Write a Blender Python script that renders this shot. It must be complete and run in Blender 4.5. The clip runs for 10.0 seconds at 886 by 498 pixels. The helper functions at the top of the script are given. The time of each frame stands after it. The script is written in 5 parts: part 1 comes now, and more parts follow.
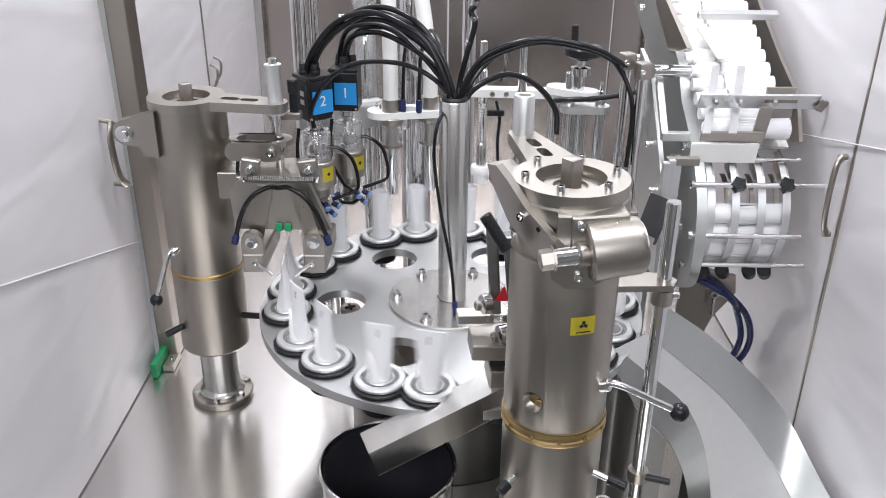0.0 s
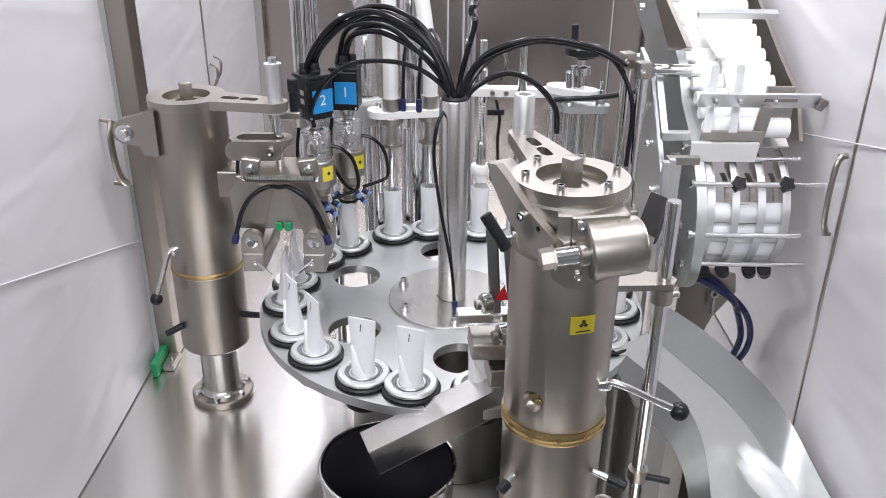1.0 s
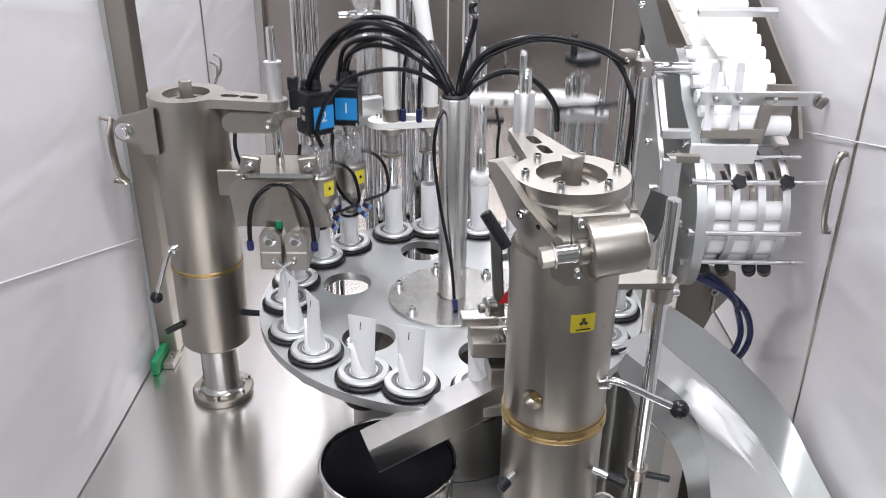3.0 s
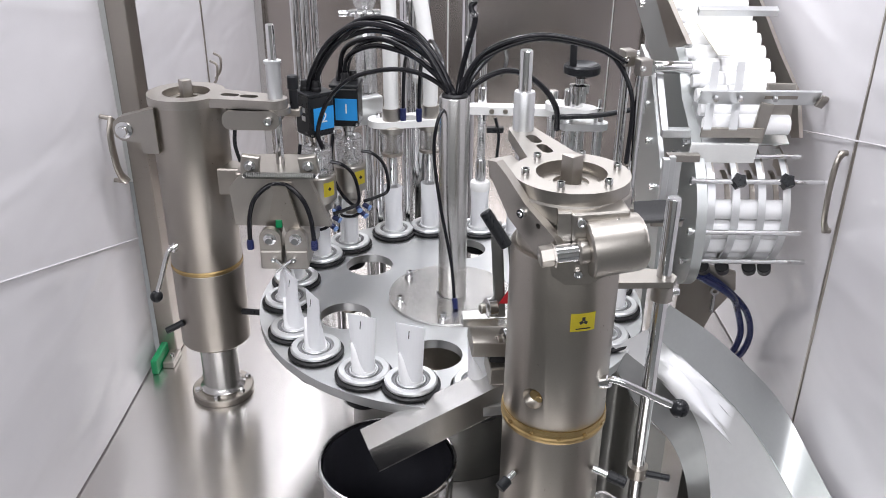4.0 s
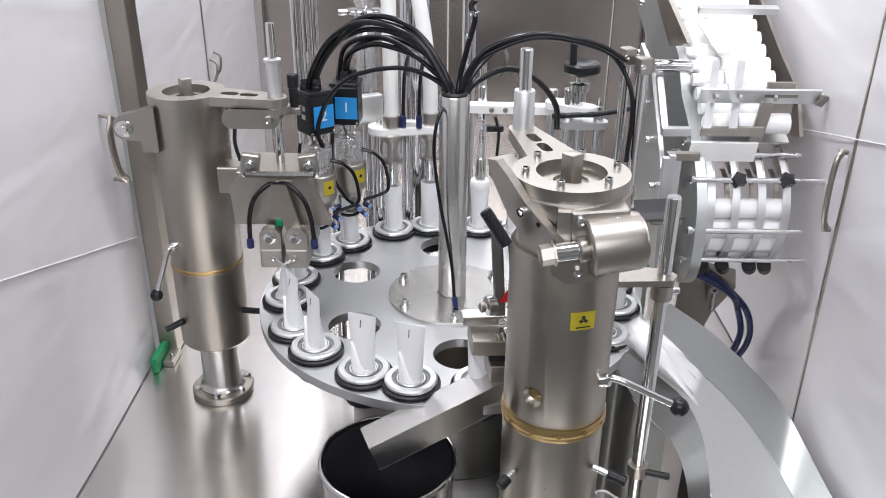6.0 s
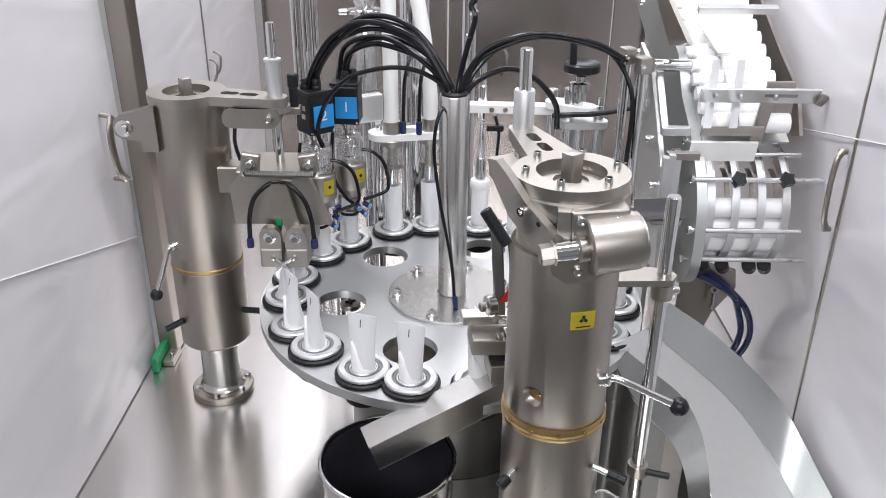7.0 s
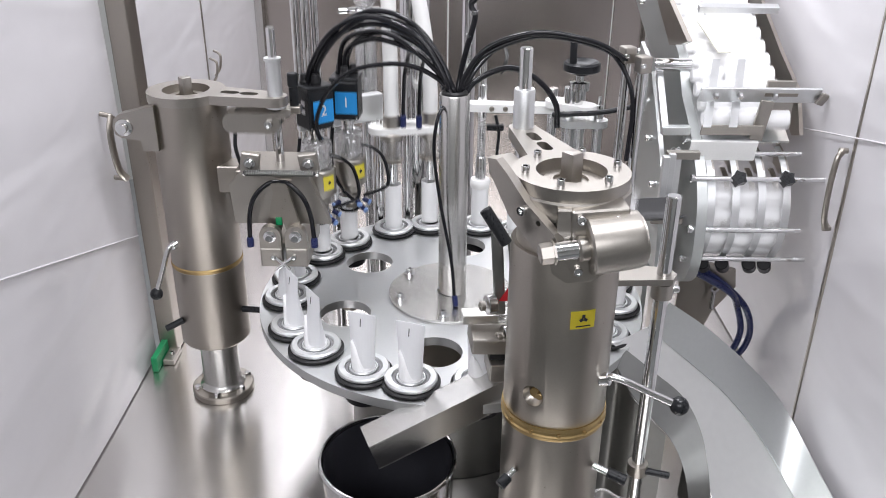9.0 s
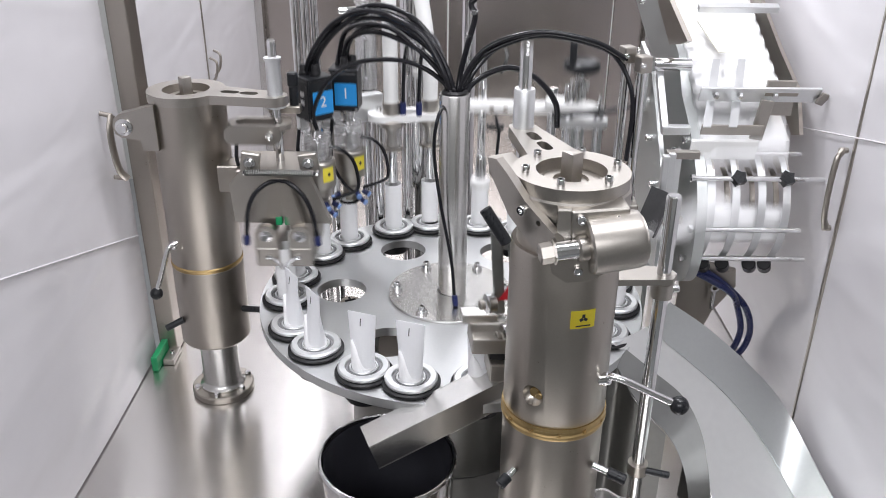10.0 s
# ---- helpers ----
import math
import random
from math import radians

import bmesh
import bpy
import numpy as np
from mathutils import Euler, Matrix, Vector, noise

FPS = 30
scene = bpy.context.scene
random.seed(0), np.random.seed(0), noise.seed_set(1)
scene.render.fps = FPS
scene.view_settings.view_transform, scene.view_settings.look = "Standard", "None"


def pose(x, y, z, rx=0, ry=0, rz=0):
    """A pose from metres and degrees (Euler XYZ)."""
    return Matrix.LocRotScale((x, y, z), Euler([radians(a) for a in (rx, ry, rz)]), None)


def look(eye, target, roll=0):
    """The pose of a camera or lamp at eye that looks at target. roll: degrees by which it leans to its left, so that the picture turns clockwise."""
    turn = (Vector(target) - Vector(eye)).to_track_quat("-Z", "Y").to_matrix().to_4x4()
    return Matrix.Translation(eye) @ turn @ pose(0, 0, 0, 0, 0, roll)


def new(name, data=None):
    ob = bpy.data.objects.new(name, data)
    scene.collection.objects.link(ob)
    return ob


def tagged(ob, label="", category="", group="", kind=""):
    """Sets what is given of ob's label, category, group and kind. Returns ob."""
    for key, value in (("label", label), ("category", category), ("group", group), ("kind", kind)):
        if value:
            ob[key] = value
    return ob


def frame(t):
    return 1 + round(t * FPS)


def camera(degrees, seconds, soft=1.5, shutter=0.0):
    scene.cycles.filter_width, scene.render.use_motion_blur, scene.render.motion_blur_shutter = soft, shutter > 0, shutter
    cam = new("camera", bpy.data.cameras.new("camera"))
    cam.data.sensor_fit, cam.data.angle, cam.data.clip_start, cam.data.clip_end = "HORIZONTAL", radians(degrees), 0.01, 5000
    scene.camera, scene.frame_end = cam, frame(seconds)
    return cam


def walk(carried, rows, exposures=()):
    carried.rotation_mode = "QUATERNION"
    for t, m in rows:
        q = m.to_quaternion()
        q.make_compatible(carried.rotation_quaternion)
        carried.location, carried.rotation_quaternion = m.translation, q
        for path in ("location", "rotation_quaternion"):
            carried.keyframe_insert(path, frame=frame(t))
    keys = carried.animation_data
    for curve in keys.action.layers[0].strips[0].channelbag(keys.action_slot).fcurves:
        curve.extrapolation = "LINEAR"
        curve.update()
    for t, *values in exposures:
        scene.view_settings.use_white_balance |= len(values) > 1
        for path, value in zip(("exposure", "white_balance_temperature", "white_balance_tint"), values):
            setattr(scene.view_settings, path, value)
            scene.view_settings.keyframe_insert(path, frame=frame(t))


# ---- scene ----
cam = camera(55.42, 10.0, soft=0.9, shutter=0.7)
PITCH, TURN, ROLL = 25.559, 0.627, 0.4536
EYE = (0.0, -1.2068, 0.911)


def tilt(down):
    m = Matrix.Translation(EYE) @ Euler((radians(90 - down), 0, radians(TURN))).to_matrix().to_4x4()
    return m @ pose(0, 0, 0, 0, 0, ROLL)


walk(cam, [(t, tilt(PITCH + math.degrees(d / 1493.0))) for t, d in (
    (0.0, -1.4), (1.0, 0.0), (2.0, 1.6), (3.0, 3.4), (4.0, 5.0), (5.0, 6.3), (6.0, 7.3),
    (7.0, 8.0), (8.0, 8.8), (9.0, 9.4), (10.0, 10.0))])

# ---- light ----
world = bpy.data.worlds.new("room_air")
scene.world = world
world.use_nodes = True
world.node_tree.nodes["Background"].inputs[0].default_value = (0.95, 0.97, 1.0, 1)
world.node_tree.nodes["Background"].inputs[1].default_value = 0.35
scene.view_settings.exposure = 0.0


def lamp(name, at, to, sx, sy, watts, colour=(1, 1, 1)):
    d = bpy.data.lights.new(name, "AREA")
    d.shape, d.size, d.size_y, d.energy, d.color = "RECTANGLE", sx, sy, watts, colour
    ob = new(name, d)
    ob.matrix_world = look(at, to)
    return ob


COOL = (0.94, 0.94, 1.0)
lamp("ceiling_lamp_front", (-0.25, -2.3, 1.75), (0.2, 0.0, 0.3), 2.4, 0.8, 42, COOL)
lamp("ceiling_lamp_middle", (-0.18, 0.27, 1.9), (-0.18, 0.26, 0.0), 0.20, 0.7, 19, COOL)
lamp("ceiling_lamp_side", (0.42, -0.55, 1.9), (0.45, -0.05, 0.3), 0.8, 0.4, 15, COOL)
lamp("ceiling_lamp_rear", (0.0, 1.85, 1.9), (0.0, 1.8, 0.0), 2.0, 1.3, 42, COOL)


# ---- materials ----
def material(name, colour, rough=0.5, metal=0.0, vary=0.12, scale=60.0, bump=0.0, stretch=None, alpha=None, sss=0.0,
             transmission=0.0, rvary=0.08, coat=0.0):
    """A surface with two scales of variation in colour and gloss and a fine relief."""
    m = bpy.data.materials.new(name)
    m.use_nodes = True
    n, l = m.node_tree.nodes, m.node_tree.links
    b = n["Principled BSDF"]
    co = n.new("ShaderNodeTexCoord")
    mp = n.new("ShaderNodeMapping")
    mp.inputs["Scale"].default_value = stretch or (1, 1, 1)
    l.new(co.outputs["Object"], mp.inputs["Vector"])
    fine, wide = n.new("ShaderNodeTexNoise"), n.new("ShaderNodeTexNoise")
    fine.inputs["Scale"].default_value, fine.inputs["Detail"].default_value = scale * 6, 4
    wide.inputs["Scale"].default_value, wide.inputs["Detail"].default_value = scale * 0.25, 3
    l.new(mp.outputs["Vector"], fine.inputs["Vector"])
    l.new(co.outputs["Object"], wide.inputs["Vector"])
    mix = n.new("ShaderNodeMath")
    mix.operation = "ADD"
    l.new(fine.outputs["Fac"], mix.inputs[0])
    l.new(wide.outputs["Fac"], mix.inputs[1])
    ramp = n.new("ShaderNodeMapRange")
    ramp.inputs[1].default_value, ramp.inputs[2].default_value = 0.6, 1.4
    ramp.inputs[3].default_value, ramp.inputs[4].default_value = 1 - vary, 1 + vary
    l.new(mix.outputs[0], ramp.inputs[0])
    tint = n.new("ShaderNodeVectorMath")
    tint.operation = "SCALE"
    tint.inputs[0].default_value = colour
    l.new(ramp.outputs[0], tint.inputs["Scale"])
    l.new(tint.outputs[0], b.inputs["Base Color"])
    rr = n.new("ShaderNodeMapRange")
    rr.inputs[1].default_value, rr.inputs[2].default_value = 0.6, 1.4
    rr.inputs[3].default_value, rr.inputs[4].default_value = max(0.02, rough - rvary), min(1, rough + rvary)
    l.new(mix.outputs[0], rr.inputs[0])
    l.new(rr.outputs[0], b.inputs["Roughness"])
    b.inputs["Metallic"].default_value = metal
    b.inputs["Coat Weight"].default_value = coat
    if bump:
        bp = n.new("ShaderNodeBump")
        bp.inputs["Strength"].default_value, bp.inputs["Distance"].default_value = bump, 0.001
        l.new(fine.outputs["Fac"], bp.inputs["Height"])
        l.new(bp.outputs[0], b.inputs["Normal"])
    if transmission:
        b.inputs["Transmission Weight"].default_value = transmission
    if sss:
        b.inputs["Subsurface Weight"].default_value = sss
        b.inputs["Subsurface Radius"].default_value = (1.0, 1.0, 1.0)
        b.inputs["Subsurface Scale"].default_value = 0.006
    if alpha is not None:
        b.inputs["Alpha"].default_value = alpha
    return m


DECK = material("deck_steel", (0.69, 0.67, 0.65), 0.25, 1, 0.015, 24, 0.002, (1, 0.04, 1), None, 0, 0, 0.015)


def brushed_along_x(m, amount):
    """Fine grinding lines along x: the gloss spreads across them."""
    n, l = m.node_tree.nodes, m.node_tree.links
    t = n.new("ShaderNodeCombineXYZ")
    t.inputs[1].default_value = 1.0
    b = n["Principled BSDF"]
    b.inputs["Anisotropic"].default_value = amount
    l.new(t.outputs[0], b.inputs["Tangent"])


brushed_along_x(DECK, 0.88)
PANEL = material("panel_steel", (0.45, 0.412, 0.385), 0.23, 1, 0.02, 8, 0.003, (1, 1, 0.03), None, 0, 0, 0.02)
BRUSHED = material("brushed_steel", (0.64, 0.63, 0.61), 0.27, 1, 0.025, 14, 0.0, (1, 1, 0.06), None, 0, 0, 0.004)
SATIN = material("satin_steel", (0.39, 0.36, 0.32), 0.34, 1, 0.05, 80, 0.02)
CAST = material("machined_steel", (0.41, 0.385, 0.35), 0.38, 1, 0.07, 80, 0.03)
CHROME = material("polished_steel", (0.72, 0.72, 0.72), 0.1, 1, 0.04, 60, 0.0, None, None, 0, 0, 0.04)
ALU = material("milled_aluminium", (0.72, 0.73, 0.73), 0.42, 1, 0.06, 90, 0.05)
# Tone darkened to hold the shade below the guard and the table.
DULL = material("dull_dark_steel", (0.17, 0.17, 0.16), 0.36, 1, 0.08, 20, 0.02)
# Light tone carries the ceiling's reflection on the chute floor.
CHUTE = material("lit_chute_steel", (0.80, 0.81, 0.79), 0.36, 1, 0.03, 12, 0.0, None, None, 0, 0, 0.03)
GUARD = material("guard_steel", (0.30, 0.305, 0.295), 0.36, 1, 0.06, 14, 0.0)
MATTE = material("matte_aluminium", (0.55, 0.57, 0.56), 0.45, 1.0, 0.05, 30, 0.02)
DISC = material("anodised_aluminium", (0.60, 0.61, 0.61), 0.40, 1, 0.05, 40, 0.04)
WALL = material("white_plastic_sheet", (0.67, 0.655, 0.672), 0.25, 0, 0.02, 3, 0.0, None, None, 0, 0, 0.015)


def film_creases(m):
    """Soft swells, slanting folds and fine ripples of the protective film on the plastic doors."""
    n, l = m.node_tree.nodes, m.node_tree.links
    co = n.new("ShaderNodeTexCoord")
    total = None
    for rot, size, scale, detail, weight in ((0.6, (2, 2.0, 6), 1.5, 1.0, 1.0), (-0.5, (1, 1.6, 5), 2.2, 1.0, 0.5)):
        mp = n.new("ShaderNodeMapping")
        mp.inputs["Rotation"].default_value, mp.inputs["Scale"].default_value = (rot, 0, 0), size
        l.new(co.outputs["Object"], mp.inputs["Vector"])
        no = n.new("ShaderNodeTexNoise")
        no.inputs["Scale"].default_value, no.inputs["Detail"].default_value, no.inputs["Distortion"].default_value = scale, detail, 0.9
        l.new(mp.outputs["Vector"], no.inputs["Vector"])
        mul = n.new("ShaderNodeMath")
        mul.operation = "MULTIPLY_ADD"
        mul.inputs[1].default_value = weight
        l.new(no.outputs["Fac"], mul.inputs[0])
        if total is not None:
            l.new(total.outputs[0], mul.inputs[2])
        else:
            mul.inputs[2].default_value = 0.0
        total = mul
    bp = n.new("ShaderNodeBump")
    bp.inputs["Strength"].default_value, bp.inputs["Distance"].default_value = 0.6, 0.009
    l.new(total.outputs[0], bp.inputs["Height"])
    l.new(bp.outputs[0], n["Principled BSDF"].inputs["Normal"])


film_creases(WALL)
WHITE = material("white_nylon", (0.82, 0.82, 0.80), 0.42, 0, 0.03, 50, 0.03)
TUBE = material("white_tube_plastic", (0.92, 0.92, 0.92), 0.35, 0, 0.02, 60, 0.0, None, None, 0.15)
SEALED = material("white_tube_wall", (0.92, 0.925, 0.94), 0.38, 0, 0.02, 60, 0.0, None, None, 0.1, 0.12)
RUBBER = material("black_rubber", (0.012, 0.012, 0.013), 0.42, 0, 0.2, 60, 0.04)
BLACK = material("black_plastic", (0.015, 0.016, 0.018), 0.3, 0, 0.2, 60, 0.04)
CABLE = material("black_cable_sheath", (0.010, 0.010, 0.012), 0.16, 0, 0.2, 60, 0.0)
for m in (RUBBER, BLACK, CABLE):
    m.node_tree.nodes["Principled BSDF"].inputs["Specular IOR Level"].default_value = 0.28
BRASS = material("brass", (0.47, 0.34, 0.16), 0.34, 1, 0.1, 80, 0.05)
BLUE = material("blue_label_film", (0.02, 0.30, 0.72), 0.45, 0, 0.05, 60)
YELLOW = material("yellow_label_film", (0.82, 0.70, 0.06), 0.45, 0, 0.05, 60)
GUTTER = material("dark_grey_paint", (0.06, 0.06, 0.062), 0.4, 0, 0.15, 60, 0.03)
INSERT = material("dark_grey_nylon", (0.17, 0.17, 0.175), 0.5, 0, 0.1, 60, 0.03)
INK = material("black_ink", (0.02, 0.02, 0.02), 0.6, 0, 0.1, 60)
RED = material("red_plastic", (0.55, 0.02, 0.03), 0.4, 0, 0.1, 60)
GREEN = material("green_plastic", (0.01, 0.30, 0.11), 0.35, 0, 0.1, 60)
PALEBLUE = material("pale_blue_plastic", (0.20, 0.32, 0.62), 0.3, 0, 0.08, 60)
NAVY = material("dark_blue_hose", (0.015, 0.022, 0.09), 0.3, 0, 0.15, 60)
LINER = material("black_bin_liner", (0.028, 0.028, 0.034), 0.45, 0, 0.2, 30, 0.1)
CLEAR = material("clear_glass", (0.95, 0.95, 0.95), 0.06, 0, 0.01, 30, 0.0, None, None, 0, 0.92, 0.03)
FLOOR = material("grey_floor_paint", (0.32, 0.33, 0.33), 0.55, 0, 0.1, 6, 0.1)
YELLOWED = material("yellowed_acrylic", (0.78, 0.76, 0.66), 0.25, 0, 0.04, 20)
PLASTER = material("white_plaster", (0.75, 0.75, 0.73), 0.8, 0, 0.04, 6, 0.1)


# ---- mesh helpers ----
def part(name, bm, mat, parent=None, label="", smooth=True, at=None):
    """Links a bmesh as one mesh object under a thing or under a part."""
    me = bpy.data.meshes.new(name)
    bmesh.ops.recalc_face_normals(bm, faces=bm.faces)
    bm.to_mesh(me)
    bm.free()
    me.materials.append(mat)
    if smooth:
        me.shade_smooth()
        me.set_sharp_from_angle(angle=radians(34))
    ob = new(name, me)
    if at is not None:
        ob.matrix_basis = at
    if parent is not None:
        ob.parent = parent
    if label:
        ob["label"] = label
    return ob


def again(ob, m, parent=None):
    """Another part on the same mesh."""
    o = new(ob.name.split(".")[0], ob.data)
    o.matrix_basis = m
    o.parent = parent or ob.parent
    if "label" in ob:
        o["label"] = ob["label"]
    return o


def thing(name, label, category, m=None, group="", kind=""):
    ob = new(name)
    ob.empty_display_size = 0.02
    if m is not None:
        ob.matrix_basis = m
    return tagged(ob, label, category, group, kind)


def lathe(profile, seg=40, bm=None, m=None, closed=False):
    """Turns a profile of (radius, height) round the z axis."""
    bm = bm or bmesh.new()
    m = m or Matrix()
    rings = []
    for r, z in profile:
        if r < 1e-6:
            rings.append([bm.verts.new(m @ Vector((0, 0, z)))])
        else:
            rings.append([bm.verts.new(m @ Vector((r * math.cos(2 * math.pi * i / seg), r * math.sin(2 * math.pi * i / seg), z)))
                          for i in range(seg)])
    pairs = list(zip(rings, rings[1:]))
    if closed:
        pairs.append((rings[-1], rings[0]))
    for a, b in pairs:
        for i in range(seg):
            j = (i + 1) % seg
            if len(a) == 1 and len(b) == 1:
                continue
            if len(a) == 1:
                bm.faces.new((a[0], b[i], b[j]))
            elif len(b) == 1:
                bm.faces.new((a[i], a[j], b[0]))
            else:
                bm.faces.new((a[i], a[j], b[j], b[i]))
    return bm


def along(p0, p1):
    """The pose at p0 whose z axis points to p1."""
    d = Vector(p1) - Vector(p0)
    return Matrix.Translation(p0) @ d.to_track_quat("Z", "Y").to_matrix().to_4x4()


def rod(p0, p1, r, seg=20, bm=None, c=0.15):
    """A round bar from p0 to p1 with chamfered ends."""
    n = (Vector(p1) - Vector(p0)).length
    e = min(r * c, n * 0.2)
    return lathe([(0, 0), (r - e, 0), (r, e), (r, n - e), (r - e, n), (0, n)], seg, bm, along(p0, p1))


def block(sx, sy, sz, m=None, bevel=0.0015, bm=None):
    """A box with rounded edges round its centre."""
    tmp = bmesh.new()
    bmesh.ops.create_cube(tmp, size=1, matrix=Matrix.Diagonal((sx, sy, sz, 1)))
    if bevel:
        bmesh.ops.bevel(tmp, geom=tmp.edges[:], offset=min(bevel, sx * 0.3, sy * 0.3, sz * 0.3), segments=2, affect="EDGES", profile=0.5)
    return merge(bm, tmp, m)


def merge(bm, tmp, m=None):
    m = m or Matrix()
    if bm is None:
        tmp.transform(m)
        return tmp
    me = bpy.data.meshes.new("tmp")
    tmp.transform(m)
    tmp.to_mesh(me)
    tmp.free()
    bm.from_mesh(me)
    bpy.data.meshes.remove(me)
    return bm


def slab(outline, z0, z1, holes=(), m=None, bevel=0.001, bm=None):
    """A plate with a polygon outline and round or slotted holes (each a list of points)."""
    tmp = bmesh.new()
    loops = [list(outline)] + [list(h) for h in holes]
    edges = []
    for lp in loops:
        vs = [tmp.verts.new((x, y, z1)) for x, y in lp]
        edges += [tmp.edges.new((vs[i], vs[(i + 1) % len(vs)])) for i in range(len(vs))]
    bmesh.ops.triangle_fill(tmp, edges=edges, use_beauty=True, use_dissolve=False)
    top = tmp.faces[:]
    for f in top:
        f.normal_update()
        if f.normal.z < 0:
            f.normal_flip()
    ext = bmesh.ops.extrude_face_region(tmp, geom=top)
    for v in [g for g in ext["geom"] if isinstance(g, bmesh.types.BMVert)]:
        v.co.z = z0
    return merge(bm, tmp, m)


def circle(cx, cy, r, n=24, a0=0, a1=360):
    full = abs(a1 - a0) >= 360
    k = n if full else n + 1
    return [(cx + r * math.cos(radians(a0 + (a1 - a0) * i / n)), cy + r * math.sin(radians(a0 + (a1 - a0) * i / n))) for i in range(k)]


def capsule(p, q, r, n=8, r2=None):
    """A slot's outline between two centres."""
    r2 = r2 or r
    a = math.degrees(math.atan2(q[1] - p[1], q[0] - p[0]))
    return circle(q[0], q[1], r2, n, a - 90, a + 90) + circle(p[0], p[1], r, n, a + 90, a + 270)


def smooth_path(pts, n=8):
    """Points along a smooth line through pts."""
    p = [Vector(a) for a in pts]
    p = [p[0] * 2 - p[1]] + p + [p[-1] * 2 - p[-2]]
    out = []
    for i in range(1, len(p) - 2):
        for k in range(n):
            t = k / n
            a, b, c, d = p[i - 1], p[i], p[i + 1], p[i + 2]
            out.append(0.5 * (2 * b + (c - a) * t + (2 * a - 5 * b + 4 * c - d) * t * t + (3 * b - a - 3 * c + d) * t ** 3))
    return out + [p[-2]]


def sweep(pts, r, seg=10, bm=None, n=8, flat=1.0):
    """A round hose or bent bar through pts."""
    bm = bm or bmesh.new()
    path = smooth_path(pts, n) if n else [Vector(a) for a in pts]
    up, rings = None, []
    for i, p in enumerate(path):
        d = (path[min(i + 1, len(path) - 1)] - path[max(i - 1, 0)]).normalized()
        if up is None:
            up = d.orthogonal().normalized()
        up = (up - d * up.dot(d)).normalized()
        side = d.cross(up)
        rr = r[i] if isinstance(r, list) else r
        rings.append([bm.verts.new(p + rr * (up * math.cos(a) + side * flat * math.sin(a))) for a in [2 * math.pi * k / seg for k in range(seg)]])
    for a, b in zip(rings, rings[1:]):
        for i in range(seg):
            j = (i + 1) % seg
            bm.faces.new((a[i], a[j], b[j], b[i]))
    bm.faces.new(rings[0])
    bm.faces.new(rings[-1])
    return bm


def socket_screw(bm, m, r=0.004, h=0.005):
    """A socket head cap screw on the plane z = 0 of m."""
    return lathe([(0, h * 0.5), (r * 0.5, h * 0.5), (r * 0.55, h), (r * 0.9, h), (r, h * 0.85), (r, 0), (0, 0)], 12, bm, m)


def hex_head(bm, m, r=0.007, h=0.005):
    return lathe([(0, h), (r * 0.85, h), (r, h * 0.8), (r, 0), (0, 0)], 6, bm, m)


# ---- the cycle ----
PERIOD, FIRST = 1.08, 0.05
ZD, RING = 0.245, 0.262
EVENTS = [FIRST + PERIOD * i for i in range(10)]


def ease(f):
    f = min(1, max(0, f))
    return f * f * (3 - 2 * f)


def cyclic(keys):
    """Rows of (time, value) over the clip from (time after the turn of the table, value)."""
    rows = [(FIRST + PERIOD * i + a, v) for i in range(-1, 11) for a, v in keys]

    def value(t):
        for (a, u), (b, w) in zip(rows, rows[1:]):
            if a <= t <= b:
                return u + (w - u) * ease((t - a) / (b - a)) if b > a else w
        return rows[-1][1]
    ts = sorted({0.0, 10.0} | {round(t, 3) for t, _ in rows if 0 < t < 10})
    return [(t, value(t)) for t in ts]


def turns(t):
    """How many steps the table has made at t."""
    return sum(ease((t - e + 0.1) / 0.2) for e in EVENTS)
# ---- the setting ----
def wall(name, outline_min, outline_max, mat, label):
    a, b = Vector(outline_min), Vector(outline_max)
    s = b - a
    return tagged(part(name, block(s.x, s.y, s.z, Matrix.Translation((a + b) / 2), 0.001), mat), label, "wall", "", "structure")


tagged(part("floor", block(7, 7, 0.1, pose(0, 0, -0.95), 0), FLOOR), "grey painted workshop floor", "floor", "", "structure")
tagged(part("ceiling", block(7, 7, 0.1, pose(0, 0, 2.05), 0), PLASTER), "plain white ceiling above the machine", "ceiling", "", "structure")
wall("wall_north", (-3.5, 3.4, -0.9), (3.5, 3.5, 2.0), PLASTER, "plain white workshop wall behind the machine")
wall("wall_south", (-3.5, -3.5, -0.9), (3.5, -3.4, 2.0), PLASTER, "plain white workshop wall facing the machine")
wall("wall_east", (3.4, -3.4, -0.9), (3.5, 3.4, 2.0), PLASTER, "plain white workshop wall beside the machine")
wall("wall_west", (-3.5, -3.4, -0.9), (-3.4, 3.4, 2.0), PLASTER, "plain white workshop wall beside the machine")

base = thing("machine_base", "brushed stainless steel machine base with a flat deck", "machine base", kind="structure")
part("deck", block(1.16, 2.0, 0.012, pose(0, 0.3, -0.006), 0.002), DECK, base, "brushed steel deck plate", False)
part("cabinet", block(1.14, 1.98, 0.88, pose(0, 0.3, -0.456), 0.004), BRUSHED, base, "", False)
back = thing("back_panel", "brushed stainless steel rear panel with upright seams", "panel", kind="structure")
for x0, x1 in ((-0.568, -0.02), (-0.016, 0.455), (0.459, 0.568)):
    part("panel", block(x1 - x0, 0.012, 0.80, pose((x0 + x1) / 2, 1.29, 0.401), 0.002), PANEL, back, "", False)
for x in (-0.56, 0.56):
    part("corner_post", block(0.024, 0.03, 0.80, pose(x, 1.262, 0.401), 0.002), BRUSHED, back, "", False)


